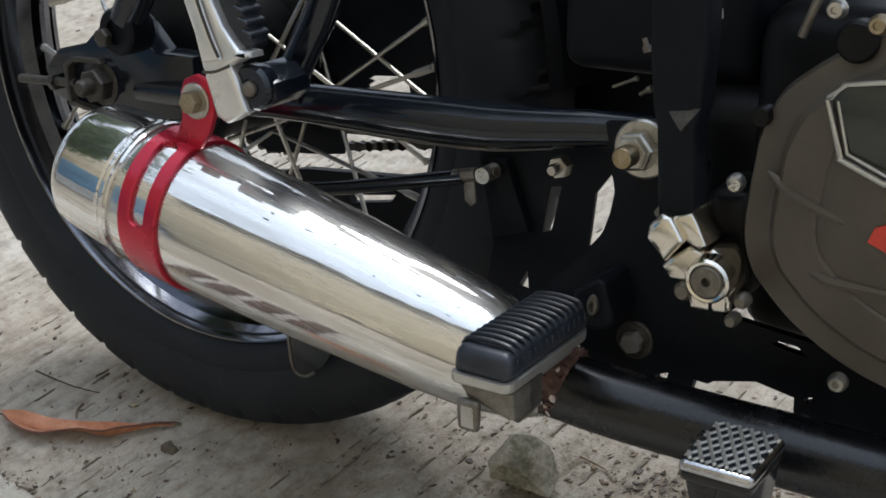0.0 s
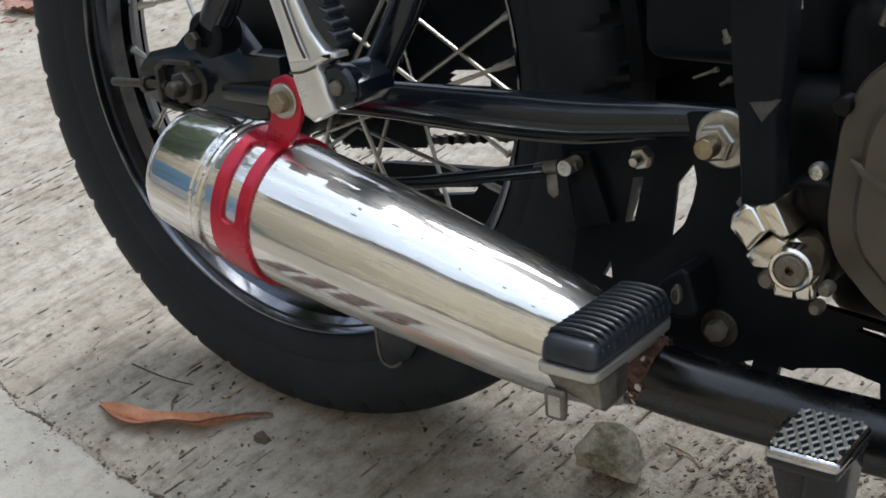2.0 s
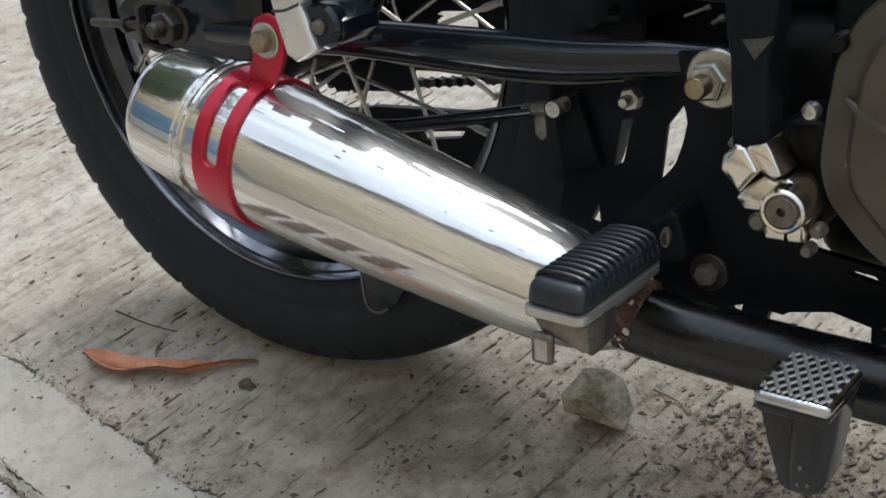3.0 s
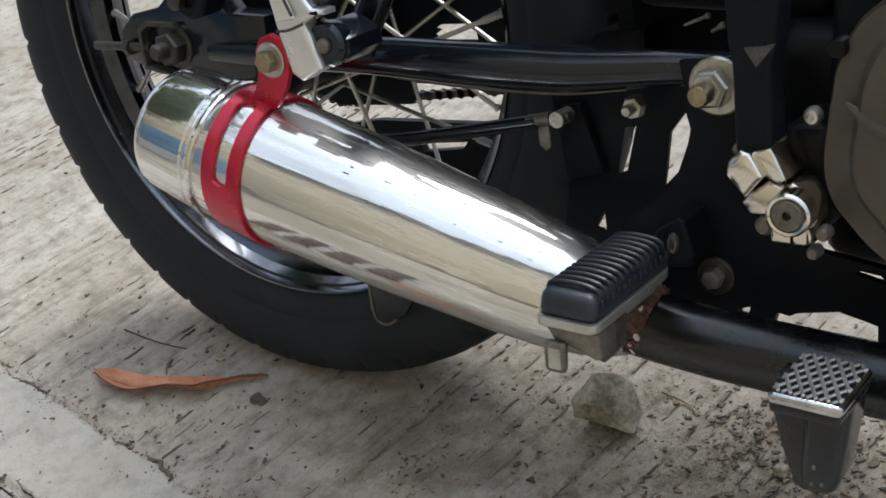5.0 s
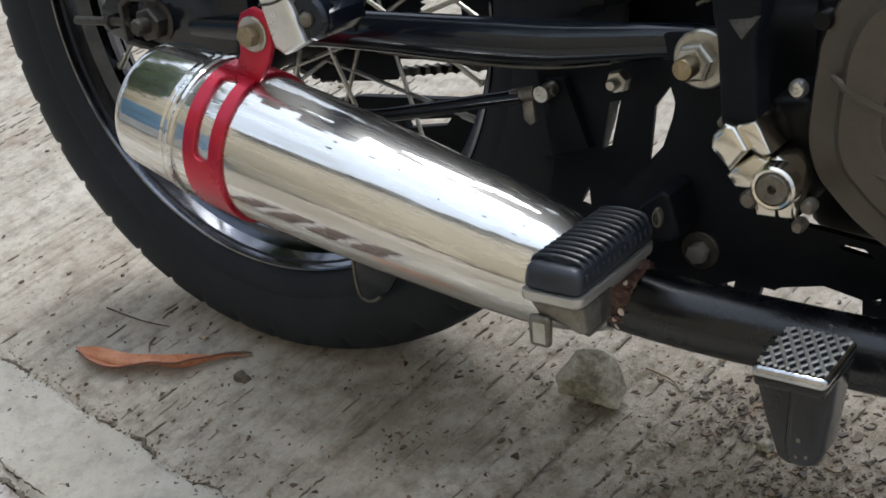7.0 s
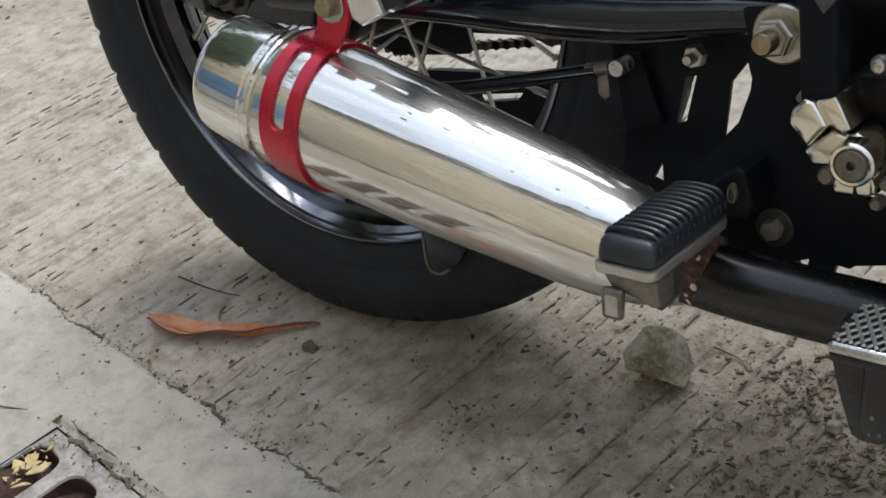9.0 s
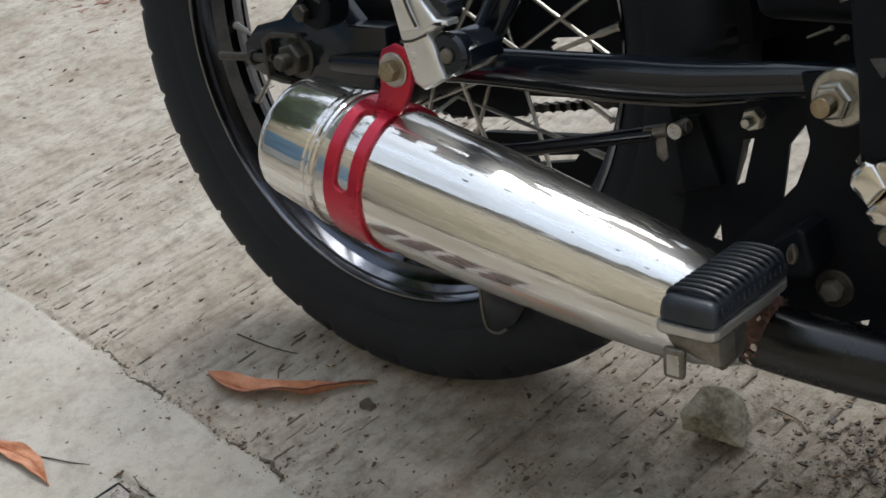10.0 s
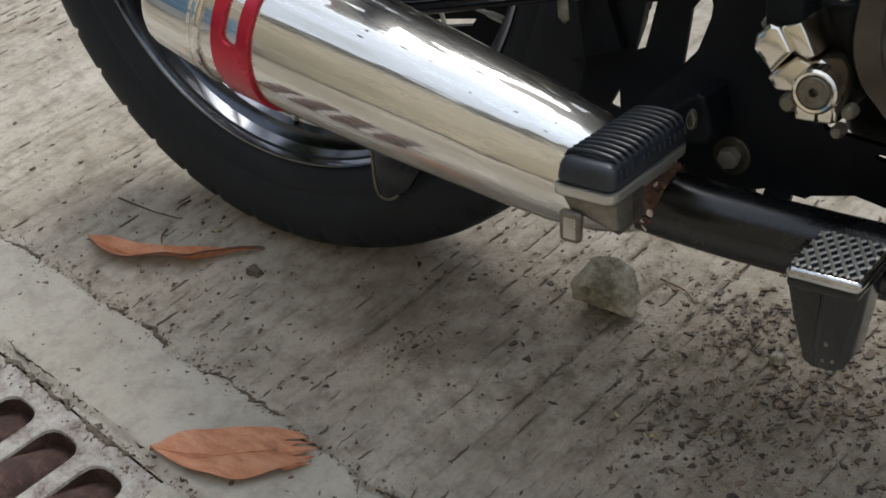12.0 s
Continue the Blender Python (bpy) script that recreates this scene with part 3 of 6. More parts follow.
def rear_wheel():
    # tyre: rounded crown, square-edged shoulders with notches, bulging walls
    half = [(0.3195, 0.000), (0.3188, 0.014), (0.3160, 0.027), (0.3115, 0.0360), (0.3055, 0.0405), (0.2960, 0.0440), (0.2840, 0.0460),
            (0.2720, 0.0455), (0.2640, 0.0435), (0.2620, 0.0425), (0.2590, 0.0432), (0.2500, 0.0410), (0.2440, 0.0370), (0.2400, 0.0330), (0.2330, 0.0270)]
    prof = [(r, -h) for r, h in half[::-1]] + half[1:]
    seg = 400

    def notch(i, k):
        r, h = prof[i]
        if r < 0.304 or abs(h) < 0.012:
            return 0
        turn = (k + (4 if h > 0 else 0) + int(abs(h) * 120)) % 9
        return -0.0055 if turn == 0 else 0
    tyre = part("tyre", lathe(bmesh.new(), prof, seg, HUB, notch), RUBBER, bike, "worn black rubber tyre", sharp=28)
    # rim
    h = [(0.2405, 0.0330), (0.2400, 0.0352), (0.2388, 0.0358), (0.2374, 0.0350), (0.2362, 0.0325), (0.2335, 0.0240), (0.2305, 0.0155),
         (0.2270, 0.0115), (0.2205, 0.0075), (0.2180, 0.0000)]
    well = h[6:] + [(r, -y) for r, y in h[-2:5:-1]] + [(0.2345, -0.0155), (0.2345, 0.0155), h[6]]
    rim = part("rim", lathe(bmesh.new(), well, 160, HUB), RIM_WELL, bike, "grimy chromed rim well laced with spokes")
    for side in (1, -1):
        lip = [(r, side * y) for r, y in h[:7]] + [(0.2385, side * 0.022), (0.2402, side * 0.030), (h[0][0], side * h[0][1])]
        part("rim_flange", lathe(bmesh.new(), lip, 160, HUB), RIM_CHROME, rim, "dark chromed rim flange with dull spots")
    # hub with brake plate
    hub = part("hub", lathe(bmesh.new(), [(0, 0.082), (0.030, 0.082), (0.034, 0.076), (0.052, 0.072), (0.066, 0.064), (0.070, 0.056), (0.070, 0.048),
                                           (0.066, 0.046), (0.064, -0.030), (0.072, -0.034), (0.072, -0.042), (0.040, -0.050), (0, -0.05)], 64, HUB), DARK_CASE, bike)
    # spokes in crossing pairs, with nipples seated in the rim
    sp = bmesh.new()
    lathe(sp, [(0, 0), (0.0019, 0), (0.0019, 0.160), (0, 0.160)], 8)
    spoke_mesh = finish(sp, "spoke", SPOKE_STEEL)
    ni = bmesh.new()
    lathe(ni, [(0, 0.139), (0.0025, 0.139), (0.0031, 0.142), (0.0031, 0.155), (0.0040, 0.157), (0.0040, 0.1585), (0, 0.160)], 8)
    nipple_mesh = finish(ni, "nipple", SPOKE_STEEL)
    for k in range(36):
        a = 2 * math.pi * (k + 0.35) / 36
        side = 1 if k % 2 == 0 else -1
        swing = radians(62 if k % 4 < 2 else -62)
        start = AXLE + Vector((0.069 * math.cos(a - swing), -side * 0.040, 0.069 * math.sin(a - swing)))
        end = AXLE + Vector((0.2172 * math.cos(a), -side * 0.006, 0.2172 * math.sin(a)))
        m = aim(start, end - start) @ Matrix.Diagonal((1, 1, (end - start).length / 0.160, 1))
        shared("spoke", spoke_mesh, rim, m)
        shared("nipple", nipple_mesh, rim, aim(end - (end - start).normalized() * 0.160, end - start))
    return tyre, rim, hub


rear_wheel()

# axle end, chain adjuster, swing arm
bm = tube(bmesh.new(), [(0.030, -0.118, 0.314), (0.090, -0.122, 0.3175), (0.160, -0.125, 0.3225), (0.208, -0.125, 0.3240), (0.255, -0.125, 0.3245), (0.300, -0.125, 0.3255), (0.341, -0.125, 0.3270), (0.380, -0.125, 0.3310), (0.412, -0.125, 0.3345), (0.450, -0.125, 0.3370)],
          [0.0115, 0.0125, 0.0128, 0.0138, 0.0148, 0.0150, 0.0142, 0.0122, 0.0108, 0.0100], 28)
swing_arm = part("swing_arm", bm, BLACK_PAINT, bike, "glossy black tubular swing arm")
# the highlight along the lower weld seam, put in as a bare-steel strip
part("seam_lip", tube(bmesh.new(), [(0.205, -0.128, 0.3105), (0.255, -0.128, 0.3098), (0.300, -0.128, 0.3106), (0.341, -0.128, 0.3130), (0.380, -0.128, 0.3190)], [0.0006, 0.0013, 0.0013, 0.0012, 0.0006], 8), OLD_STEEL, swing_arm, "weld seam in bright steel for its highlight")
bm = prism(bmesh.new(), [(-0.062, 0.302), (-0.068, 0.322), (-0.05, 0.338), (-0.02, 0.345), (0.006, 0.366), (0.022, 0.372), (0.036, 0.362), (0.052, 0.345), (0.09, 0.345), (0.09, 0.300), (0.03, 0.292), (-0.03, 0.292)], -0.105, -0.128, 0.002)
part("axle_plate", bm, BLACK_PAINT, bike)
bm = prism(bmesh.new(), [(-0.037, 0.297), (-0.039, 0.328), (-0.030, 0.3345), (0.000, 0.3355), (0.002, 0.3325), (-0.027, 0.3312), (-0.0345, 0.326), (-0.0335, 0.300), (-0.010, 0.2975), (-0.010, 0.2945)], -0.126, -0.135, 0.001)
adjuster = part("chain_adjuster", bm, GRIMY_STEEL, bike, "grimy steel chain adjuster")
bm = bmesh.new()
tube(bm, [(-0.030, -0.131, 0.314), (-0.094, -0.131, 0.311)], 0.0034, 10)
hexagon(bm, 0.0115, 0.006, aim((-0.052, -0.131, 0.3125), (-1, 0, -0.03)))
part("adjuster_screw", bm, GRIMY_STEEL, bike)
axle_nut = bolt(bike, facing(-0.004, -0.128, 0.316), 0.023, 0.011, GRIMY_STEEL, washer=0.0165, stud=0.013, label="grimy steel axle nut and washer")

# shock absorber foot on the axle plate, body leaning forward
shock = part("shock_absorber", tube(bmesh.new(), [(0.052, -0.150, 0.372), (0.086, -0.152, 0.420), (0.120, -0.152, 0.470), (0.17, -0.152, 0.545)], [0.0125, 0.0125, 0.014, 0.014], 20, 3), BLACK_PAINT, bike)
part("foot_eye", lathe(bmesh.new(), [(0, -0.012), (0.015, -0.012), (0.017, -0.010), (0.017, 0.010), (0.015, 0.012), (0.009, 0.012), (0.009, 0.009), (0, 0.009)], 28, facing(0.049, -0.148, 0.364)), MATT_BLACK, shock)
part("collar", lathe(bmesh.new(), [(0, -0.004), (0.024, -0.004), (0.030, 0.004), (0.030, 0.010), (0.022, 0.014), (0, 0.014)], 32, aim((0.094, -0.152, 0.432), (0.034, 0, 0.05))), MATT_BLACK, shock)
bm = bmesh.new()
turns = []
for k in range(61):
    a, h = 2 * math.pi * k / 10, k / 60
    base = Vector((0.098, -0.152, 0.440)).lerp(Vector((0.165, -0.152, 0.538)), h)
    x_way = Vector((0.825, 0, -0.565))
    turns.append(base + 0.0215 * (math.cos(a) * x_way + math.sin(a) * Vector((0, 1, 0))))
tube(bm, turns, 0.0042, 8, 1)
part("spring", bm, BLACK_PAINT, shock)
bolt(bike, facing(0.040, -0.160, 0.360), 0.012, 0.006, GRIMY_STEEL)

# silencer: chrome cone with a rolled rear cap, seam rings and a red clamp
S_A, S_B = Vector((0.030, -0.19445, 0.28453)), Vector((0.380, -0.18678, 0.20520))
AXIS = (S_B - S_A).normalized()
ALONG = aim(S_A, AXIS)
body = [(0.0, 0.078), (0.0440, 0.078), (0.0480, 0.080), (0.0486, 0.084), (0.0486, 0.13), (0.0483, 0.155), (0.0473, 0.19), (0.0455, 0.23), (0.0425, 0.275), (0.0397, 0.315), (0.0366, 0.345), (0.0315, 0.370), (0.0250, 0.388), (0.0205, 0.396), (0.0, 0.396)]
silencer = part("silencer", lathe(bmesh.new(), body, 160), CHROME, bike, "polished chrome silencer cone", sharp=25)
silencer.matrix_basis = ALONG
cap = [(0.0, 0.040), (0.018, 0.040), (0.0185, 0.0285), (0.0220, 0.0268), (0.0380, 0.0262), (0.0424, 0.0275), (0.0448, 0.0310), (0.0458, 0.0360), (0.0484, 0.068), (0.0486, 0.0735), (0.0476, 0.0748), (0.0476, 0.0758), (0.0490, 0.0768), (0.0498, 0.0782), (0.0498, 0.0798), (0.0490, 0.0808), (0.045, 0.0815)]
part("end_cap", lathe(bmesh.new(), cap, 160), CAP_CHROME, silencer, "rolled chrome end cap", sharp=25)
part("clamp_ring", lathe(bmesh.new(), [(0.0482, 0.0812), (0.0502, 0.0816), (0.0508, 0.0836), (0.0502, 0.0856), (0.0484, 0.086)], 160), CHROME, silencer)


# angle of a point round the silencer, from the strap's local axes
def round_angle(x, y, z):
    p = ALONG.inverted() @ Vector((x, y, z))
    return math.atan2(p.y, p.x)


def grime_specks(count, seed):
    """Small flecks of road dirt stuck on the chrome, drawn out along the cone."""
    rng = random.Random(seed)
    bm = bmesh.new()
    for _ in range(count):
        h = 0.14 + 0.20 * rng.random() ** 0.6
        r = float(np.interp(h, [q[1] for q in body[3:11]], [q[0] for q in body[3:11]])) + 0.00005
        a0 = round_angle(0.135, -0.200, 0.36) + rng.gauss(-0.1, 0.45)
        ln, wd = rng.uniform(0.0006, 0.0040), rng.uniform(0.0002, 0.0006)
        ring = []
        for k in range(7):
            t = 2 * math.pi * k / 7
            f = rng.uniform(0.6, 1.1)
            a, hh = a0 + wd * f * math.sin(t) / r, h + ln * f * math.cos(t)
            ring.append(bm.verts.new((r * math.cos(a), r * math.sin(a), hh)))
        mid = bm.verts.new(((r + 0.0004) * math.cos(a0), (r + 0.0004) * math.sin(a0), h))
        for k in range(7):
            bm.faces.new((ring[k], ring[(k + 1) % 7], mid))
    return tagged(part("grime_specks", bm, DARK_DIRT, silencer, "dark specks of road dirt"), kind="stuff")


def clamp_band():
    """The red strap: two rails and two bridges round an open slot, over the visible half."""
    bm = bmesh.new()
    r0, r1 = 0.0487, 0.0515
    s0, s1 = 0.0978, 0.1295
    edge = 0.0096
    rails = [(s0, s0 + edge), (s1 - edge, s1)]

    def arc(a, b, lo, hi, steps, round_in=0):
        """round_in: the rail's edge that faces the slot (1 upper, -1 lower), drawn in at the ends to round the slot off."""
        rings = []
        for k in range(steps + 1):
            t = a + (b - a) * k / steps
            c, s = math.cos(t), math.sin(t)
            slant = -0.0065 * math.cos(t - TOP)   # the strap sits askew, its foot further forward
            near = min(abs(t - a), abs(b - t)) * r1 / 0.0055
            fill = 0.0 if not round_in or near >= 1 else 0.0060 * (1 - math.sqrt(1 - (1 - near) ** 2))
            lo_, hi_ = lo - (fill if round_in < 0 else 0), hi + (fill if round_in > 0 else 0)
            rings.append([bm.verts.new(ALONG @ Vector((r * c, r * s, h + slant))) for r, h in ((r0, lo_), (r1 - 0.0006, lo_), (r1, lo_ + 0.0008), (r1, hi_ - 0.0008), (r1 - 0.0006, hi_), (r0, hi_))])
        for q0, q1 in zip(rings, rings[1:]):
            for i in range(6):
                bm.faces.new((q0[i], q0[(i + 1) % 6], q1[(i + 1) % 6], q1[i]))
        bm.faces.new(rings[0][::-1])
        bm.faces.new(rings[-1])
    return bm, arc, rails, (s0, s1)


grime_specks(60, 77)
bm, arc, rails, (c0, c1) = clamp_band()
TOP = round_angle(0.135, -0.200, 0.36)
OUT = round_angle(0.12, -0.300, 0.258)
turn = (OUT - TOP + math.pi) % (2 * math.pi) - math.pi
sgn = 1 if turn > 0 else -1
UPRIGHT = round_angle(*(S_A + Vector((0, 0, 1)) - AXIS * AXIS.z))
slot_a, slot_b = UPRIGHT + sgn * radians(17), UPRIGHT + sgn * radians(88)
for (lo, hi), inner in zip(rails, (1, -1)):
    arc(slot_a, slot_b, lo, hi, 60, inner)
arc(TOP - sgn * radians(200), slot_a, c0, c1, 80)
arc(slot_b, TOP + sgn * radians(160), c0, c1, 30)
clamp = part("clamp_strap", bm, RED_METAL, bike, "red anodised slotted clamp strap")
bm = prism(bmesh.new(), [(0.130, 0.3055), (0.1445, 0.3125), (0.1505, 0.325), (0.1508, 0.342), (0.1550, 0.3505), (0.1645, 0.3545), (0.1740, 0.3515), (0.1795, 0.3435), (0.1786, 0.330), (0.1735, 0.318), (0.164, 0.306), (0.150, 0.298)], -0.199, -0.203, 0.0012)
part("clamp_tab", bm, RED_METAL, clamp)
bolt(bike, facing(0.1645, -0.2032, 0.3375), 0.0128, 0.0070, BRASS_ZINC, washer=0.0118, label="yellow zinc bolt with bright washer", spin=5, washer_mat=ZINC)

# exhaust pipe running forward, with its flaking joint
pipe = part("exhaust_pipe", tube(bmesh.new(), [(0.395, -0.187, 0.2010), (0.425, -0.187, 0.1975), (0.460, -0.187, 0.1952), (0.50, -0.187, 0.1945), (0.58, -0.187, 0.1940), (0.68, -0.183, 0.192), (0.80, -0.17, 0.20)], 0.0200, 28), PIPE_BLACK, bike, "black painted exhaust pipe")
JOINT = aim((0.410, -0.187, 0.2030), (1, 0, -0.17)) @ Matrix.Translation((0, 0, -0.386))
bm = lathe(bmesh.new(), [(0.016, 0.386), (0.0200, 0.388), (0.0210, 0.391), (0.0204, 0.395), (0.0209, 0.399), (0.0204, 0.402), (0.0200, 0.404), (0.018, 0.405)], 56, JOINT, lambda i, k: 0.0012 * math.sin(k * 2.3 + i) + 0.0010 * math.sin(k * 0.9 + 2 * i))
joint = part("pipe_joint", bm, RUST, pipe, "flaking rusty pipe joint")
rng = random.Random(33)
for k in range(16):   # loose pale flakes standing off the rust
    a, h = rng.uniform(0, 2 * math.pi), rng.uniform(0.389, 0.403)
    w = rng.uniform(0.0014, 0.0032)
    bm = prism(bmesh.new(), [(-w, -0.4 * w), (-0.3 * w, -0.8 * w), (0.8 * w, -0.5 * w), (w, 0.4 * w), (0.1 * w, 0.9 * w), (-0.8 * w, 0.5 * w)], 0.0, -0.0007, 0.0002)
    bm.transform(JOINT @ Matrix.Rotation(a, 4, "Z") @ Matrix.Translation((0.0216, 0, h)) @ Matrix.Rotation(radians(90), 4, "Z") @ Matrix.Rotation(rng.uniform(-0.5, 0.5), 4, "X") @ Matrix.Rotation(rng.uniform(0, 3), 4, "Y"))
    part("flake", bm, FLAKE if k % 3 else RUST, joint)

# frame: upright tube behind the folded peg
part("upright_tube", tube(bmesh.new(), [(0.2, -0.158, 0.335), (0.206, -0.153, 0.355), (0.224, -0.150, 0.388), (0.240, -0.15, 0.420), (0.266, -0.15, 0.475), (0.31, -0.15, 0.56)], 0.0112, 18), BLACK_PAINT, bike)

# pillion peg, folded up: alloy arm, ribbed rubber, pivot bracket
bm = bmesh.new()
prism(bm, [(0.1440, 0.466), (0.1598, 0.4246), (0.1754, 0.3829), (0.1810, 0.3599), (0.1892, 0.3325), (0.1975, 0.3287), (0.2145, 0.3379), (0.2071, 0.3587), (0.2030, 0.3654), (0.2121, 0.3700), (0.2205, 0.3718), (0.2200, 0.3750), (0.2105, 0.3755), (0.1990, 0.3883), (0.1865, 0.4123), (0.1690, 0.466)], -0.200, -0.213, 0.0035, 3)
pillion_peg = part("pillion_peg", bm, BRIGHT_ALLOY, bike, "folded cast alloy pillion footrest")
part("ridge", prism(bmesh.new(), [(0.1835, 0.3660), (0.1985, 0.3690), (0.1905, 0.3860), (0.1755, 0.4260), (0.1610, 0.466), (0.1520, 0.466), (0.1660, 0.4250), (0.1790, 0.3850)], -0.2125, -0.2160, 0.0025), BRIGHT_ALLOY, pillion_peg)
part("groove", tube(bmesh.new(), [(0.1975, -0.2150, 0.3705), (0.1905, -0.2156, 0.3860), (0.1755, -0.2156, 0.4260), (0.1610, -0.2156, 0.466)], 0.0010, 8), GRIMY_STEEL, pillion_peg, "dark crease along the footrest")
part("groove", tube(bmesh.new(), [(0.1815, -0.2128, 0.3595), (0.1920, -0.2134, 0.3610), (0.2035, -0.2128, 0.3655)], 0.0009, 8), GRIMY_STEEL, pillion_peg)
bm = prism(bmesh.new(), [(0.2000, 0.3800), (0.2140, 0.3755), (0.2165, 0.3790), (0.2085, 0.400), (0.1990, 0.424), (0.1830, 0.466), (0.160, 0.466), (0.1840, 0.4033)], -0.190, -0.205, 0.002)
peg_pad = part("rubber_pad", bm, PEG_RUBBER, pillion_peg)
tooth = finish(rbox(bmesh.new(), (0.008, 0.018, 0.0034), Matrix(), 0.0008, 1), "tooth", PEG_RUBBER)
for k in range(12):
    f = k / 8
    shared("tooth", tooth, peg_pad, Matrix.Translation((0.2135 - 0.0212 * f, -0.1985, 0.385 + 0.056 * f)) @ Matrix.Rotation(radians(20), 4, "Y"))
bm = lathe(bmesh.new(), [(0, -0.004), (0.0135, -0.004), (0.0145, 0.0), (0.0145, 0.006), (0.0125, 0.009), (0.006, 0.009), (0.006, 0.007), (0, 0.007)], 32, facing(0.2145, -0.199, 0.352))
prism(bm, [(0.208, 0.338), (0.222, 0.3395), (0.231, 0.347), (0.230, 0.356), (0.219, 0.3625), (0.209, 0.364)], -0.170, -0.203, 0.003)
bracket = part("peg_bracket", bm, BLACK_PAINT, bike)
part("pivot_pin", lathe(bmesh.new(), [(0, 0), (0.0052, 0), (0.0048, 0.0035), (0.0025, 0.005), (0, 0.005)], 18, facing(0.2155, -0.2065, 0.352)), OLD_STEEL, bracket)

# swing arm pivot: big washer, nut and stud
bm = lathe(bmesh.new(), [(0, -0.002), (0.0168, -0.002), (0.0168, 0.0008), (0.0156, 0.0018), (0, 0.0018)], 48, facing(0.4505, -0.155, 0.3350))
washer = part("pivot_washer", bm, ZINC, bike, "wide zinc washer of the pivot")
bm = hexagon(bmesh.new(), 0.0200, 0.009, facing(0.4495, -0.157, 0.3350, 10))
hexagon(bm, 0.0165, 0.004, facing(0.4495, -0.166, 0.3350, 10))
part("pivot_nut", bm, ZINC, washer)
part("pivot_stud", lathe(bmesh.new(), [(0, 0.006), (0.0062, 0.006), (0.0062, 0.0215), (0.0054, 0.0228), (0, 0.0228)], 24, facing(0.4495, -0.157, 0.3350)), BRASS_ZINC, washer, "dull bronze stud end")

# black frame plates round the pivot and under it
frame_line = [(0.424, 0.345), (0.470, 0.350), (0.485, 0.330), (0.480, 0.290), (0.5, 0.245), (0.545, 0.240), (0.60, 0.235), (0.74, 0.235), (0.74, 0.165), (0.5445, 0.172), (0.5430, 0.2055), (0.521, 0.2097), (0.4965, 0.2038), (0.4930, 0.2012), (0.4850, 0.2020), (0.4825, 0.192), (0.455, 0.186), (0.414, 0.190), (0.392, 0.215), (0.384, 0.238), (0.398, 0.250), (0.416, 0.267), (0.427, 0.285), (0.431, 0.305), (0.428, 0.325)]
small_holes = ([(0.4603, 0.1990), (0.4690, 0.2023), (0.4675, 0.1954), (0.4622, 0.1959)], [(0.5484, 0.2065), (0.5529, 0.2083), (0.5526, 0.2048), (0.5492, 0.2040)], [(0.5285, 0.2352), (0.5319, 0.2366), (0.5426, 0.2358), (0.549, 0.2309), (0.5389, 0.2319), (0.5299, 0.2335)])
part("frame_plate", holed_plate(bmesh.new(), frame_line, small_holes, -0.142, -0.148), MATT_BLACK, bike)
big = [(0.310, 0.306), (0.360, 0.316), (0.428, 0.325), (0.440, 0.250), (0.432, 0.170), (0.367, 0.162), (0.315, 0.200), (0.322, 0.240)]
slit = [(0.3640, 0.2855), (0.3716, 0.2872), (0.3690, 0.2755), (0.3649, 0.2568), (0.3580, 0.2537), (0.3610, 0.270)]
gap = [(0.4055, 0.3001), (0.4085, 0.2900), (0.4077, 0.2823), (0.4005, 0.2609), (0.3910, 0.2499), (0.3925, 0.262), (0.3951, 0.2859)]
tri = [(0.3476, 0.2265), (0.3412, 0.2141), (0.3488, 0.2124)]
part("inner_stay", holed_plate(bmesh.new(), big, (slit, gap, tri), -0.097, -0.100), MATT_BLACK, bike)
part("side_stay", prism(bmesh.new(), [(0.3221, 0.2983), (0.3355, 0.3001), (0.3526, 0.2552), (0.3256, 0.2468)], -0.101, -0.108, 0.0015), MATT_BLACK, bike)
bolt(bike, facing(0.4478, -0.1485, 0.2185), 0.0112, 0.007, CAST_ALLOY, washer=0.0116, label="dull bolt on a grimy washer", washer_mat=GRIMY_STEEL)
bolt(bike, facing(0.380, -0.115, 0.3055), 0.0125, 0.007, ZINC, washer=0.0, stud=0.008, label="bright nut with stud")

# brake rod with its adjuster end
rod = part("brake_rod", tube(bmesh.new(), [(0.150, -0.118, 0.258), (0.200, -0.119, 0.2635), (0.312, -0.120, 0.2895)], 0.0050, 14), BLACK_PAINT, bike)
bm = tube(bmesh.new(), [(0.305, -0.120, 0.2885), (0.322, -0.120, 0.2925)], 0.0046, 12)
tube(bm, [(0.322, -0.120, 0.2925), (0.336, -0.120, 0.2955)], 0.0030, 10)
prism(bm, [(0.312, 0.286), (0.320, 0.288), (0.3215, 0.274), (0.3175, 0.2705), (0.313, 0.274)], -0.119, -0.121, 0.0004)
part("rod_end", bm, OLD_STEEL, rod, "dull steel rod end")
bm = tube(bmesh.new(), [(0.3295, -0.112, 0.294), (0.3295, -0.127, 0.294)], 0.0052, 14)
part("rod_pin", bm, ZINC, rod)

# tyre-side tab hanging below the silencer
tab = part("wheel_tab", prism(bmesh.new(), [(0.106, 0.140), (0.1063, 0.119), (0.1085, 0.092), (0.1120, 0.0815), (0.1180, 0.0785), (0.1250, 0.0795), (0.1424, 0.0923), (0.160, 0.120), (0.160, 0.140)], -0.0585, -0.0625, 0.0012), BLACK_PAINT, bike)
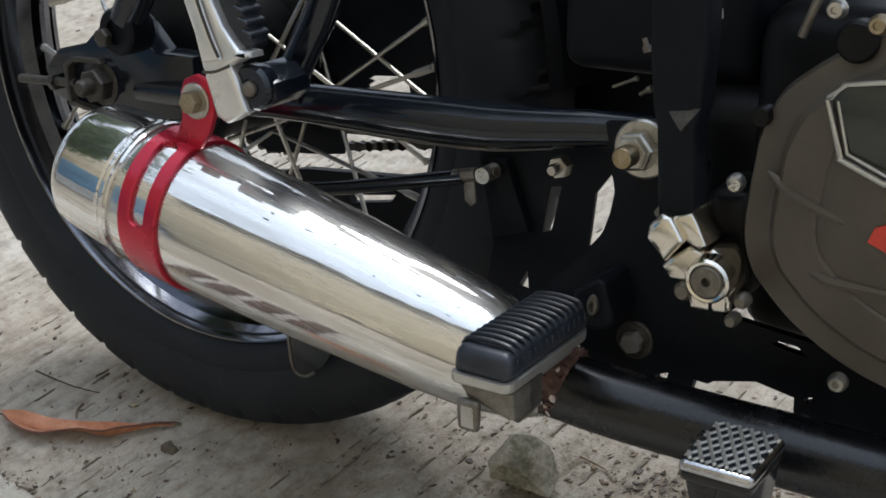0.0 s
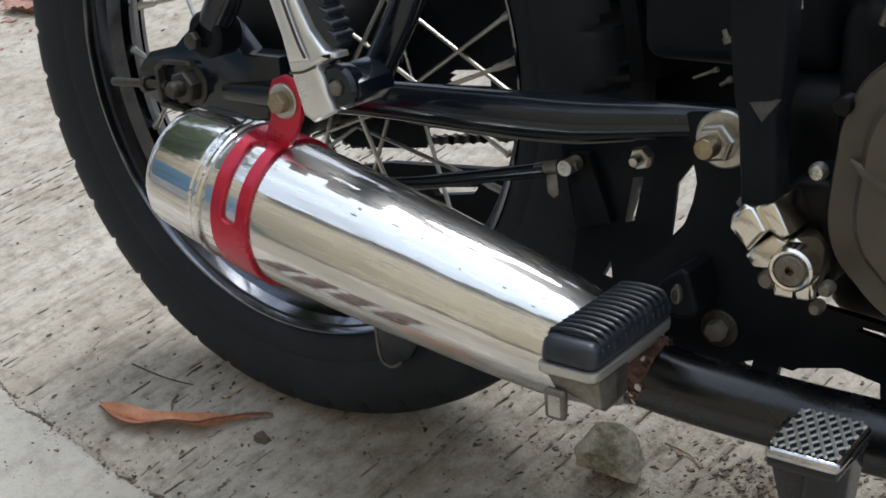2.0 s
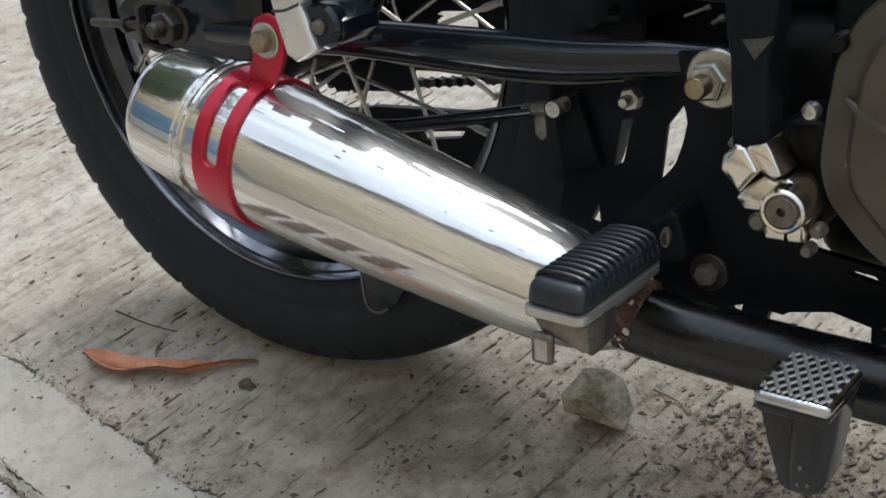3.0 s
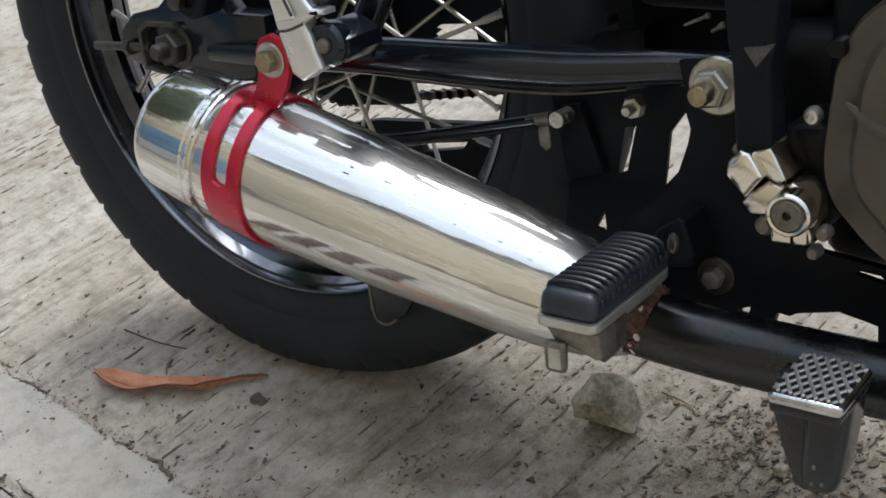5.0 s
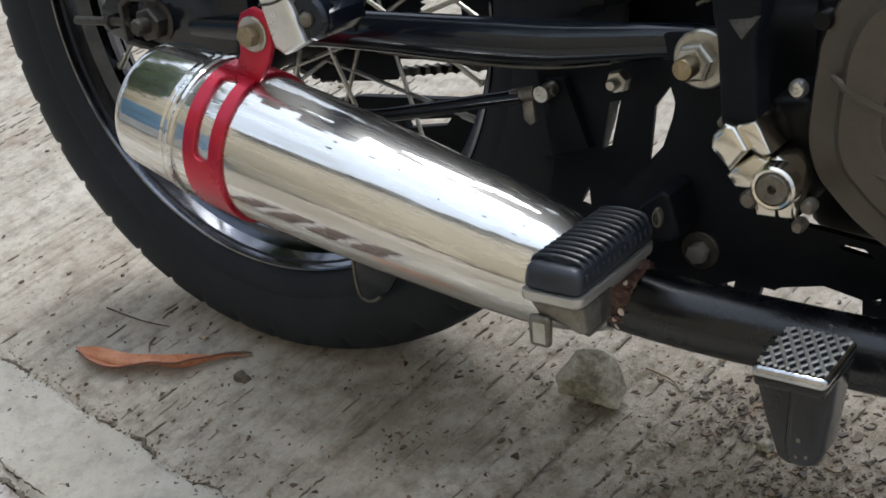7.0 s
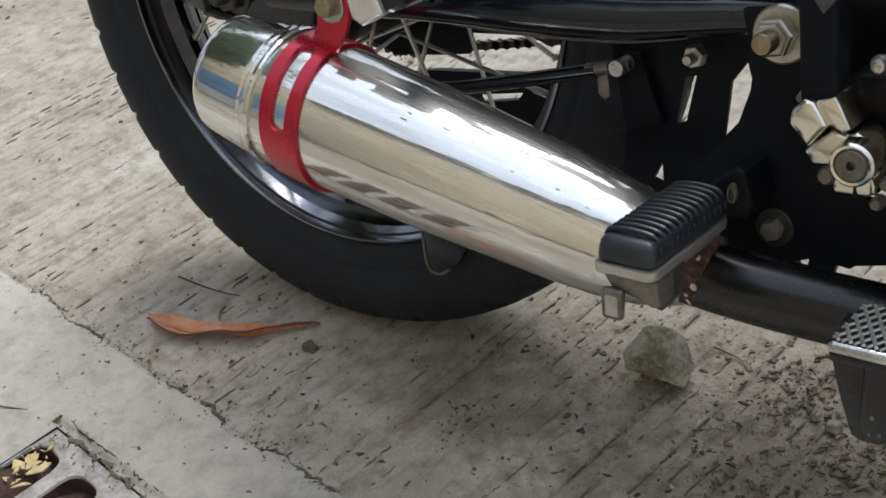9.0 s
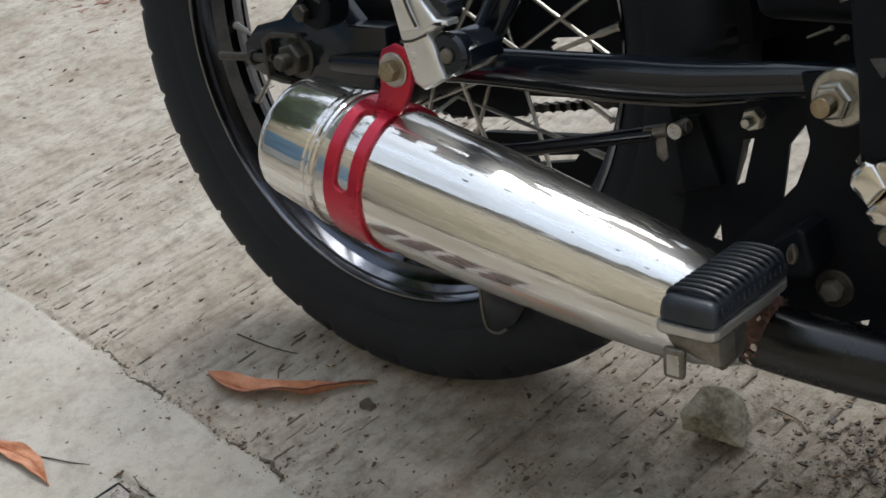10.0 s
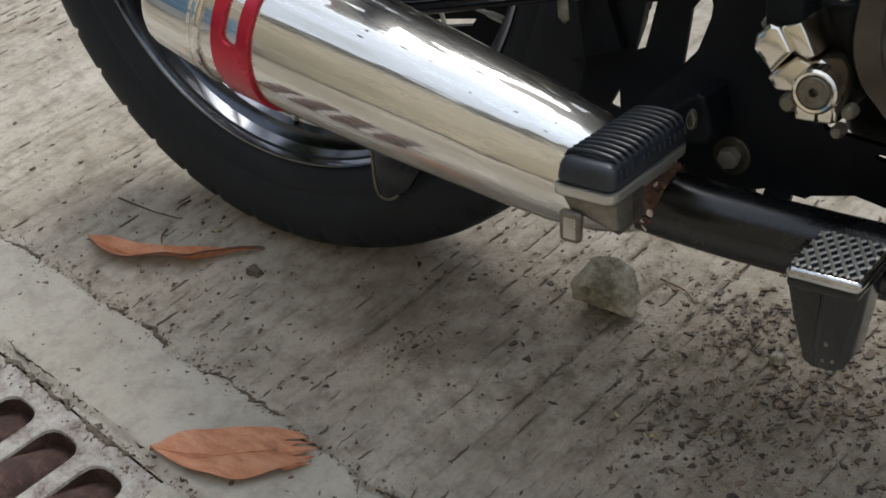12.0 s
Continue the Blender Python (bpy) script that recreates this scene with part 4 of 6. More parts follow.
part("tab_edge", tube(bmesh.new(), [(0.1068, -0.0622, 0.119), (0.1088, -0.0622, 0.092), (0.1122, -0.0622, 0.0820), (0.1180, -0.0622, 0.0790), (0.1250, -0.0622, 0.0800), (0.1330, -0.0622, 0.0855)], 0.0013, 8), OLD_STEEL, tab, "thin bright edge")


# rider's footrest: ribbed rubber on a cast carrier, hanging feeler stub below
def rider_peg():
    # a shallow cast tray, deeper towards its middle, with a chromed block under its outer end
    base = bmesh.new()
    for (x0, x1), (y0, y1), (z0, z1) in (((0.4062, 0.4420), (-0.2835, -0.1905), (0.2352, 0.2412)), ((0.4105, 0.4385), (-0.2700, -0.1985), (0.2300, 0.2360))):
        slab = []   # a plate rounded in plan, more at its inner end
        for cx, cy, r, turn in ((x1, y1, 0.013, 0), (x0, y1, 0.009, 90), (x0, y0, 0.004, 180), (x1, y0, 0.006, 270)):
            ox, oy = cx - r if turn in (0, 270) else cx + r, cy - r if turn < 180 else cy + r
            slab += [(ox + r * math.cos(radians(turn + 15 * k)), oy + r * math.sin(radians(turn + 15 * k))) for k in range(7)]
        plate = prism(bmesh.new(), slab, z1, z0, 0.0022, 3)
        plate.transform(Matrix(((1, 0, 0, 0), (0, 0, 1, 0), (0, 1, 0, 0), (0, 0, 0, 1))))
        me = bpy.data.meshes.new("tray")
        plate.to_mesh(me)
        plate.free()
        base.from_mesh(me)
        bpy.data.meshes.remove(me)
    thing = part("rider_peg", base, CAST_ALLOY, bike, "cast footrest carrier under ribbed black rubber")
    m = Matrix.Translation((0.4232, -0.2370, 0.2478))
    rubber = part("rubber_block", rbox(bmesh.new(), (0.0350, 0.0900, 0.0150), m, 0.0052, 4, taper=0.93), PEG_RUBBER, thing)
    rib_bm = bmesh.new()
    tube(rib_bm, [(-0.0160, 0, -0.0010), (-0.0125, 0, 0.0030), (0, 0, 0.0044), (0.0120, 0, 0.0030), (0.0152, 0, -0.0005)], [0.0009, 0.0014, 0.0015, 0.0014, 0.0006], 8, 4, up=(0, 1, 0))
    rib = finish(rib_bm, "rib", PEG_RUBBER)
    tab = finish(rbox(bmesh.new(), (0.0016, 0.0022, 0.0044), Matrix(), 0.0006, 2), "rib_foot", PEG_RUBBER)
    for k in range(13):
        y = -0.1985 - 0.00605 * k
        shared("rib", rib, rubber, Matrix.Translation((0.4232, y, 0.2536)))
        shared("rib_foot", tab, rubber, Matrix.Translation((0.4399, y, 0.2490)) @ Matrix.Rotation(radians(-9), 4, "Y"))
    stub_bm = rbox(bmesh.new(), (0.0124, 0.0055, 0.0180), Matrix.Translation((0.4172, -0.2815, 0.2190)), 0.0026, 3, taper=1.08)
    feeler = part("feeler", stub_bm, OLD_STEEL, thing, "short steel stub")
    part("worn_face", rbox(bmesh.new(), (0.0078, 0.0020, 0.0125), Matrix.Translation((0.4176, -0.2836, 0.2188)), 0.0008, 2), CAST_ALLOY, feeler, "rubbed bright face")
    block = prism(bmesh.new(), [(0.4085, 0.2360), (0.4420, 0.2360), (0.4432, 0.2215), (0.4395, 0.2200), (0.4320, 0.2226), (0.4150, 0.2268)], -0.263, -0.2805, 0.0030, 3)
    # chrome in a dull brown steel tone: its brownish reflection is painted
    part("carrier_block", block, OLD_STEEL, thing, "chromed block under the footrest, toned brown for its reflection")
    kn = prism(bmesh.new(), [(0.4140, 0.2360), (0.4160, 0.2240), (0.4270, 0.2120), (0.4350, 0.2100), (0.4420, 0.2190), (0.4425, 0.2360)], -0.250, -0.2645, 0.004, 3)
    part("carrier_foot", kn, GRIMY_STEEL, thing)
    hinge = prism(bmesh.new(), [(0.4221, 0.2534), (0.4363, 0.2635), (0.4411, 0.2612), (0.4469, 0.2410), (0.4440, 0.2340), (0.4354, 0.2320), (0.4180, 0.2330)], -0.145, -0.178, 0.003, 3)
    part("hinge", hinge, MATT_BLACK, thing)
    part("hinge_pin", lathe(bmesh.new(), [(0, 0), (0.0052, 0), (0.0046, 0.003), (0.0030, 0.0034), (0.0028, 0.002), (0, 0.002)], 20, facing(0.4349, -0.178, 0.2479) @ Matrix.Diagonal((0.62, 1.2, 1, 1))), OLD_STEEL, thing)
    return thing


rider_peg()

# kick starter: chrome knuckle on the shaft, black arm standing up
bm = prism(bmesh.new(), [(0.4799, 0.3057), (0.4811, 0.3134), (0.4881, 0.3202), (0.4930, 0.3190), (0.5006, 0.3071), (0.4904, 0.2946)], -0.176, -0.214, 0.0045, 4)
knuckle = part("kick_knuckle", bm, WARM_CHROME, bike, "chrome kick starter knuckle")
part("yoke_cheek", prism(bmesh.new(), [(0.4890, 0.3175), (0.5019, 0.3217), (0.5051, 0.3166), (0.5109, 0.3053), (0.5068, 0.3027), (0.4989, 0.3060)], -0.176, -0.2085, 0.003, 3), WARM_CHROME, knuckle)
part("yoke_pin", lathe(bmesh.new(), [(0, 0), (0.0042, 0), (0.0042, 0.024), (0.0034, 0.026), (0, 0.026)], 20, aim((0.4905, -0.197, 0.3105), (-0.72, 0, 0.45)) @ Matrix.Translation((0, 0, -0.013))), OLD_STEEL, knuckle)
bm = prism(bmesh.new(), [(0.4857, 0.2896), (0.4906, 0.2953), (0.5003, 0.3034), (0.5082, 0.3009), (0.5129, 0.3039), (0.5186, 0.3006), (0.5222, 0.2941), (0.5238, 0.2831), (0.5241, 0.2716), (0.5200, 0.2701), (0.5024, 0.2693), (0.5012, 0.2743), (0.4982, 0.2836), (0.4910, 0.2829)], -0.184, -0.206, 0.0032, 3)
part("clamp_boss", bm, WARM_CHROME, knuckle)
part("clamp_split", rbox(bmesh.new(), (0.0011, 0.004, 0.011), Matrix.Translation((0.5140, -0.2052, 0.2745)), 0.0003, 1), MATT_BLACK, knuckle)
part("boss_ring", lathe(bmesh.new(), [(0.0084, 0.008), (0.0090, 0.010), (0.0104, 0.0105), (0.0116, 0.0090), (0.0124, 0)], 40, facing(0.5145, -0.205, 0.2895)), WARM_CHROME, knuckle)
bm = lathe(bmesh.new(), [(0, 0.0060), (0.0020, 0.0060), (0.0024, 0.0105), (0.0076, 0.0110), (0.0086, 0.0095), (0.0086, 0)], 36, facing(0.5145, -0.205, 0.2895))
part("shaft_end", bm, OLD_STEEL, knuckle, "dull bronze-grey shaft end")
for x, z, r in ((0.4990, 0.2785, 0.0050), (0.5300, 0.2790, 0.0038), (0.5255, 0.2680, 0.0036)):
    part("clamp_bolt", lathe(bmesh.new(), [(0, 0), (r, 0), (r, 0.006), (r * 0.7, 0.0085), (0, 0.009)], 18, facing(x, -0.200, z)), OLD_STEEL, knuckle)
bm = prism(bmesh.new(), [(0.4815, 0.3151), (0.5016, 0.3177), (0.499, 0.363), (0.5017, 0.3734), (0.5033, 0.4062), (0.5027, 0.4427), (0.5055, 0.4744), (0.4477, 0.4733), (0.4627, 0.4393), (0.4723, 0.422), (0.4736, 0.3966), (0.4762, 0.3709), (0.4786, 0.361)], -0.186, -0.204, 0.004, 3)
kick_arm = part("kick_arm", bm, MATT_BLACK, bike, "black painted kick starter arm")
bm = bmesh.new()   # the flat where the arm is forged thinner, tipped up to the sky
a, b, c = (bm.verts.new((x, y, z)) for (x, z), y in zip([(0.4845, 0.3713), (0.5021, 0.3737), (0.4941, 0.3623)], (-0.2036, -0.2036, -0.2085)))
d = bm.verts.new((c.co.x, -0.200, c.co.z - 0.001))
for tri in ((a, b, c), (a, c, d), (b, d, c), (a, d, b)):
    bm.faces.new(tri)
part("arm_facet", bm, GRIMY_STEEL, kick_arm, "worn bare flat on the arm")

# cable ends and clips that show beside the arm
for line, r, mat in (([(0.4189, -0.13, 0.3611), (0.4331, -0.13, 0.3673)], 0.0011, OLD_STEEL), ([(0.4357, -0.13, 0.3585), (0.4417, -0.13, 0.3623)], 0.0014, OLD_STEEL), ([(0.4463, -0.15, 0.3946), (0.4484, -0.15, 0.3889)], 0.0017, OLD_STEEL), ([(0.4907, -0.165, 0.4234), (0.4918, -0.165, 0.4132)], 0.0024, BRIGHT_ALLOY)):
    bm = tube(bmesh.new(), line, [r * 0.8, r], 10)
    end = Vector(line[-1])
    lathe(bm, [(0, -r), (r * 1.5, -r), (r * 1.5, r), (0, r)], 10, aim(end, end - Vector(line[0])))
    part("cable_end", bm, mat, bike)

# brake pedal: knurled plate on a folded channel
bm = bmesh.new()
rbox(bm, (0.0355, 0.0455, 0.0066), Matrix.Translation((0.5548, -0.2720, 0.23125)), 0.0030, 4)
pedal = part("brake_pedal", bm, WORN_CHROME, bike, "worn chromed brake pedal with diamond tread")
# black band paints the dark reflection on the pad's lower chrome edge
part("pad_dark_edge", rbox(bmesh.new(), (0.0338, 0.0440, 0.0062), Matrix.Translation((0.5548, -0.2720, 0.2268)), 0.0022, 3), PIPE_BLACK, pedal, "lower pad edge coloured black for its dark reflection")
part("tread_base", rbox(bmesh.new(), (0.0315, 0.0415, 0.0012), Matrix.Translation((0.5548, -0.2720, 0.2344)), 0.0004, 1), MATT_BLACK, pedal)


def tread_bars(cx, cy, wx, wy, angle, step, z):
    """Raised diagonal bars clipped to the pad."""
    d = Vector((math.cos(angle), math.sin(angle)))
    n = Vector((-d.y, d.x))
    reach = (wx + wy) / 2
    k = -int(reach / step)
    while k * step < reach:
        o = n * (k * step)
        lo, hi = -9.0, 9.0
        for c, half in ((0, wx / 2), (1, wy / 2)):
            if abs(d[c]) > 1e-6:
                a, b = sorted(((-half - o[c]) / d[c], (half - o[c]) / d[c]))
                lo, hi = max(lo, a), min(hi, b)
        if hi - lo > 0.003:
            bm = bmesh.new()
            rbox(bm, (hi - lo, 0.0018, 0.0016), Matrix.Translation((cx + o.x + d.x * (lo + hi) / 2, cy + o.y + d.y * (lo + hi) / 2, z)) @ Matrix.Rotation(angle, 4, "Z"), 0.0004, 1)
            part("tread_bar", bm, CAST_ALLOY, pedal)
        k += 1


tread_bars(0.5548, -0.2720, 0.0315, 0.0415, radians(62), 0.0052, 0.2351)
tread_bars(0.5548, -0.2720, 0.0315, 0.0415, radians(-62), 0.0052, 0.2355)
bm = prism(bmesh.new(), [(0.5482, 0.229), (0.5478, 0.212), (0.5465, 0.182), (0.5484, 0.1755), (0.5525, 0.1728), (0.5580, 0.1730), (0.5632, 0.1760), (0.5660, 0.182), (0.5690, 0.205), (0.5715, 0.229)], -0.254, -0.276, 0.0050, 4)
channel = part("pedal_channel", bm, BLACK_PAINT, pedal, "dark folded channel below the pedal")
part("channel_flange", prism(bmesh.new(), [(0.5310, 0.228), (0.5296, 0.2110), (0.5338, 0.194), (0.5385, 0.1800), (0.5415, 0.1712), (0.5460, 0.1690), (0.5540, 0.1690), (0.5540, 0.228)], -0.250, -0.2675, 0.0015), PIPE_BLACK, channel)
for x, z, r in ((0.5545, 0.1890, 0.0014), (0.5536, 0.1795, 0.0011), (0.5585, 0.1805, 0.0011)):   # paint chipped to dull metal
    part("chip", lathe(bmesh.new(), [(0, -0.001), (r, -0.001), (r * 0.8, 0.0002), (0, 0.0003)], 9, facing(x, -0.2760, z) @ Matrix.Diagonal((1, 1.3, 1, 1))), OLD_STEEL, channel)

# engine: clutch cover, crankcase and its bolts
COVER = [(0.5226, 0.346), (0.5240, 0.358), (0.5310, 0.377), (0.5400, 0.388), (0.5590, 0.4025), (0.571, 0.4085), (0.586, 0.418), (0.61, 0.428), (0.65, 0.430), (0.69, 0.415), (0.715, 0.385), (0.72, 0.340),
         (0.705, 0.290), (0.67, 0.250), (0.62, 0.236), (0.594, 0.2395), (0.5700, 0.2490), (0.5480, 0.2630), (0.5345, 0.2760), (0.5242, 0.2886), (0.5191, 0.3092)]


def engine_cover():
    c = Vector((0.618, 0.335))
    bm = bmesh.new()
    fine = []
    n = len(COVER)
    for i in range(n):
        p = [Vector(COVER[(i + k) % n]) for k in (-1, 0, 1, 2)]
        for k in range(4):
            t = k / 4
            fine.append(0.5 * (2 * p[1] + (p[2] - p[0]) * t + (2 * p[0] - 5 * p[1] + 4 * p[2] - p[3]) * t * t + (3 * p[1] - p[0] - 3 * p[2] + p[3]) * t ** 3))
    rings = []
    for s, y in ((1.0, -0.120), (1.0, -0.176), (0.992, -0.181), (0.975, -0.184), (0.85, -0.186), (0.835, -0.187), (0.82, -0.190), (0.80, -0.192), (0.60, -0.1945), (0.585, -0.1935), (0.57, -0.1945), (0.30, -0.197)):
        rings.append([bm.verts.new((c.x + (p.x - c.x) * s, y, c.y + (p.y - c.y) * s)) for p in fine])
    for r0, r1 in zip(rings, rings[1:]):
        for i in range(len(fine)):
            bm.faces.new((r0[i], r0[(i + 1) % len(fine)], r1[(i + 1) % len(fine)], r1[i]))
    bm.faces.new(rings[-1])
    bm.faces.new(rings[0][::-1])
    return part("clutch_cover", bm, ENGINE_GREY, bike, "bronze-grey painted engine side cover")


cover = engine_cover()
bm = tube(bmesh.new(), [(0.5690, -0.1955, 0.3915), (0.5615, -0.1955, 0.3835), (0.5695, -0.197, 0.3565), (0.5911, -0.1985, 0.3480), (0.625, -0.1985, 0.352)], 0.0017, 8, 1)
tube(bm, [(0.5610, -0.1955, 0.3842), (0.5694, -0.1960, 0.3915), (0.5865, -0.197, 0.3945), (0.625, -0.1975, 0.396)], 0.0013, 8, 1)
tube(bm, [(0.5660, -0.1960, 0.3835), (0.5728, -0.1975, 0.3595), (0.5925, -0.1988, 0.3515), (0.625, -0.1988, 0.355)], 0.0009, 6, 1)
part("badge_edge", bm, CAST_ALLOY, cover, "thin bright angular badge outline")
part("badge_panel", prism(bmesh.new(), [(0.5640, 0.3845), (0.5700, 0.3905), (0.5865, 0.3930), (0.66, 0.3955), (0.66, 0.3575), (0.625, 0.3560), (0.5925, 0.3525), (0.5725, 0.3605)], -0.1925, -0.1966, 0.0006), BADGE_PANEL, cover, "dark glossy badge panel")
part("red_mark", prism(bmesh.new(), [(0.5862, 0.3185), (0.589, 0.326), (0.5945, 0.3285), (0.606, 0.326), (0.607, 0.314), (0.596, 0.3145), (0.590, 0.317)], -0.1955, -0.1985, 0.0006), RED_MARK, cover, "red paint mark")
for line in ([(0.5325, -0.1878, 0.3426), (0.5420, -0.190, 0.3370), (0.5560, -0.1925, 0.3310), (0.5742, -0.1940, 0.3251)], [(0.5560, -0.1915, 0.2972), (0.5640, -0.1925, 0.2955), (0.5702, -0.193, 0.2941), (0.60, -0.1945, 0.2935)]):
    part("cast_rib", tube(bmesh.new(), line, [0.001, 0.003, 0.0035, 0.002], 8), ENGINE_GREY, cover)
for (x, z), r in zip([(0.5697, 0.4098), (0.5269, 0.3693)], (0.0100, 0.0050)):
    part("cover_lug", lathe(bmesh.new(), [(0, -0.006), (r, -0.006), (r, 0.0035), (r * 0.85, 0.0050), (0, 0.0052)], 28, facing(x, -0.184, z)), DARK_CASE, cover, "black cover lug")
bm = bmesh.new()
rbox(bm, (0.26, 0.20, 0.19), Matrix.Translation((0.625, -0.020, 0.318)), 0.02, 3)
rbox(bm, (0.10, 0.18, 0.12), Matrix.Translation((0.505, -0.02, 0.302)), 0.02, 3)
rbox(bm, (0.030, 0.05, 0.060), Matrix.Translation((0.5085, -0.150, 0.295)), 0.01, 3)
crankcase = part("crankcase", bm, DARK_CASE, bike, "dark dirty crankcase")
for x, y, z, mt in ((0.5115, -0.172, 0.330, BRIGHT_ALLOY), (0.5765, -0.186, 0.2395, ZINC), (0.5790, -0.186, 0.4185, BRASS_ZINC), (0.5545, -0.17, 0.4215, ZINC)):
    part("case_bolt", lathe(bmesh.new(), [(0, 0), (0.0050, 0), (0.0050, 0.003), (0.0036, 0.0058), (0.0019, 0.0060), (0.0017, 0.0045), (0, 0.0045)], 20, facing(x, y, z)), mt, crankcase)
part("clutch_cable", tube(bmesh.new(), [(0.538, -0.17, 0.407), (0.547, -0.172, 0.430), (0.558, -0.17, 0.46)], 0.0023, 10), OLD_STEEL, bike)

# black bodywork in front of and above the wheel
bm = bmesh.new()
rings = []
for k in range(41):
    a = radians(3 + 92 * k / 40)
    row = []
    for r, y in ((0.338, -0.056), (0.346, -0.050), (0.350, -0.030), (0.352, 0.0), (0.350, 0.030), (0.346, 0.050), (0.338, 0.056), (0.336, 0.050), (0.347, 0.0), (0.336, -0.050)):
        row.append(bm.verts.new((r * math.cos(a), y, AXLE.z + r * math.sin(a))))
    rings.append(row)
for r0, r1 in zip(rings, rings[1:]):
    for i in range(10):
        bm.faces.new((r0[i], r0[(i + 1) % 10], r1[(i + 1) % 10], r1[i]))
bm.faces.new(rings[0][::-1])
bm.faces.new(rings[-1])
part("mudguard", bm, MATT_BLACK, bike)
bm = bmesh.new()
rbox(bm, (0.125, 0.19, 0.31), Matrix.Translation((0.428, 0.0, 0.515)), 0.012, 3)
rbox(bm, (0.050, 0.17, 0.12), Matrix.Translation((0.465, 0.0, 0.350)), 0.008, 2)
part("battery_box", bm, MATT_BLACK, bike)

# unseen seat, tank and panels, above the shot, added to block sky light
bm = bmesh.new()
tube(bm, [(0.255, 0, 0.800), (0.29, 0, 0.790), (0.34, 0, 0.780), (0.40, 0, 0.775), (0.45, 0, 0.778)], [0.026, 0.040, 0.045, 0.045, 0.036], 20, 6, flat=1.9)
part("seat", bm, MATT_BLACK, bike, "unseen black seat, kept short to clear the chrome's reflection")
bm = bmesh.new()
tube(bm, [(0.40, 0, 0.74), (0.48, 0, 0.77), (0.62, 0, 0.80), (0.78, 0, 0.81), (0.86, 0, 0.80)], [0.06, 0.10, 0.115, 0.105, 0.05], 24, 6, flat=1.25)
part("fuel_tank", bm, BLACK_PAINT, bike, "unseen glossy black fuel tank added to block the sky")
for side in (-1, 1):
    bm = prism(bmesh.new(), [(0.37, 0.56), (0.46, 0.53), (0.50, 0.60), (0.47, 0.68), (0.36, 0.69)], side * 0.110, side * 0.128, 0.006, 3)
    part("side_panel", bm, BLACK_PAINT, bike)
bm = tube(bmesh.new(), [(0.24, -0.05, 0.752), (0.34, -0.07, 0.735), (0.50, -0.05, 0.71), (0.86, 0, 0.72)], 0.012, 12)
part("seat_rail", bm, BLACK_PAINT, bike)
part("backbone", tube(bmesh.new(), [(0.40, 0, 0.66), (0.60, 0, 0.70), (0.90, 0, 0.76)], 0.022, 14), BLACK_PAINT, bike)

# far side: chain, sprocket, chain guard, left swing arm
bm = bmesh.new()
teeth = 42
prof = []
for k in range(teeth * 4):
    a = 2 * math.pi * k / (teeth * 4)
    r = 0.094 + (0.0045 if k % 4 in (1, 2) else -0.002)
    prof.append((AXLE.x + r * math.cos(a), AXLE.z + r * math.sin(a)))
prism(bm, prof, 0.062, 0.056, 0.0006)
part("sprocket", bm, GRIMY_STEEL, bike)
links = bmesh.new()
prism(links, [(-0.0085, -0.003), (-0.006, -0.0044), (-0.002, -0.003), (0.002, -0.003), (0.006, -0.0044), (0.0085, -0.003), (0.0085, 0.003), (0.006, 0.0044), (0.002, 0.003), (-0.002, 0.003), (-0.006, 0.0044), (-0.0085, 0.003)], 0.004, 0.0025, 0.0003)
prism(links, [(-0.0085, -0.003), (-0.006, -0.0044), (-0.002, -0.003), (0.002, -0.003), (0.006, -0.0044), (0.0085, -0.003), (0.0085, 0.003), (0.006, 0.0044), (0.002, 0.003), (-0.002, 0.003), (-0.006, 0.0044), (-0.0085, 0.003)], -0.0025, -0.004, 0.0003)
lathe(links, [(0, -0.004), (0.0038, -0.004), (0.0038, 0.004), (0, 0.004)], 8, Matrix.Translation((-0.0055, 0, 0)) @ Matrix.Rotation(radians(90), 4, "X"))
link_mesh = finish(links, "chain_link", GRIMY_STEEL)
chain_root = tagged(new("chain"), "oily drive chain")
chain_root.parent = bike
for za, zb, n in ((0.317 - 0.094, 0.300, 44), (0.317 + 0.094, 0.370, 44)):
    a, b = Vector((0.0, 0.059, za)), Vector((0.49, 0.059, zb))
    turn = -math.atan2(b.z - a.z, b.x - a.x)
    for k in range(n):
        shared("chain_link", link_mesh, chain_root, Matrix.Translation(a.lerp(b, k / n)) @ Matrix.Rotation(turn, 4, "Y"))
guard = [(-0.075, 0.352), (-0.063, 0.3827), (-0.0478, 0.4008), (-0.0337, 0.4088), (-0.0137, 0.4129), (0.012, 0.4124), (0.0367, 0.4086), (0.064, 0.412), (0.10, 0.440), (0.48, 0.440), (0.48, 0.290), (0.30, 0.286), (0.30, 0.258), (0.1523, 0.2540), (0.0860, 0.2500), (0.0830, 0.2315), (0.050, 0.227), (0.0, 0.2227), (-0.05, 0.240), (-0.068, 0.30)]
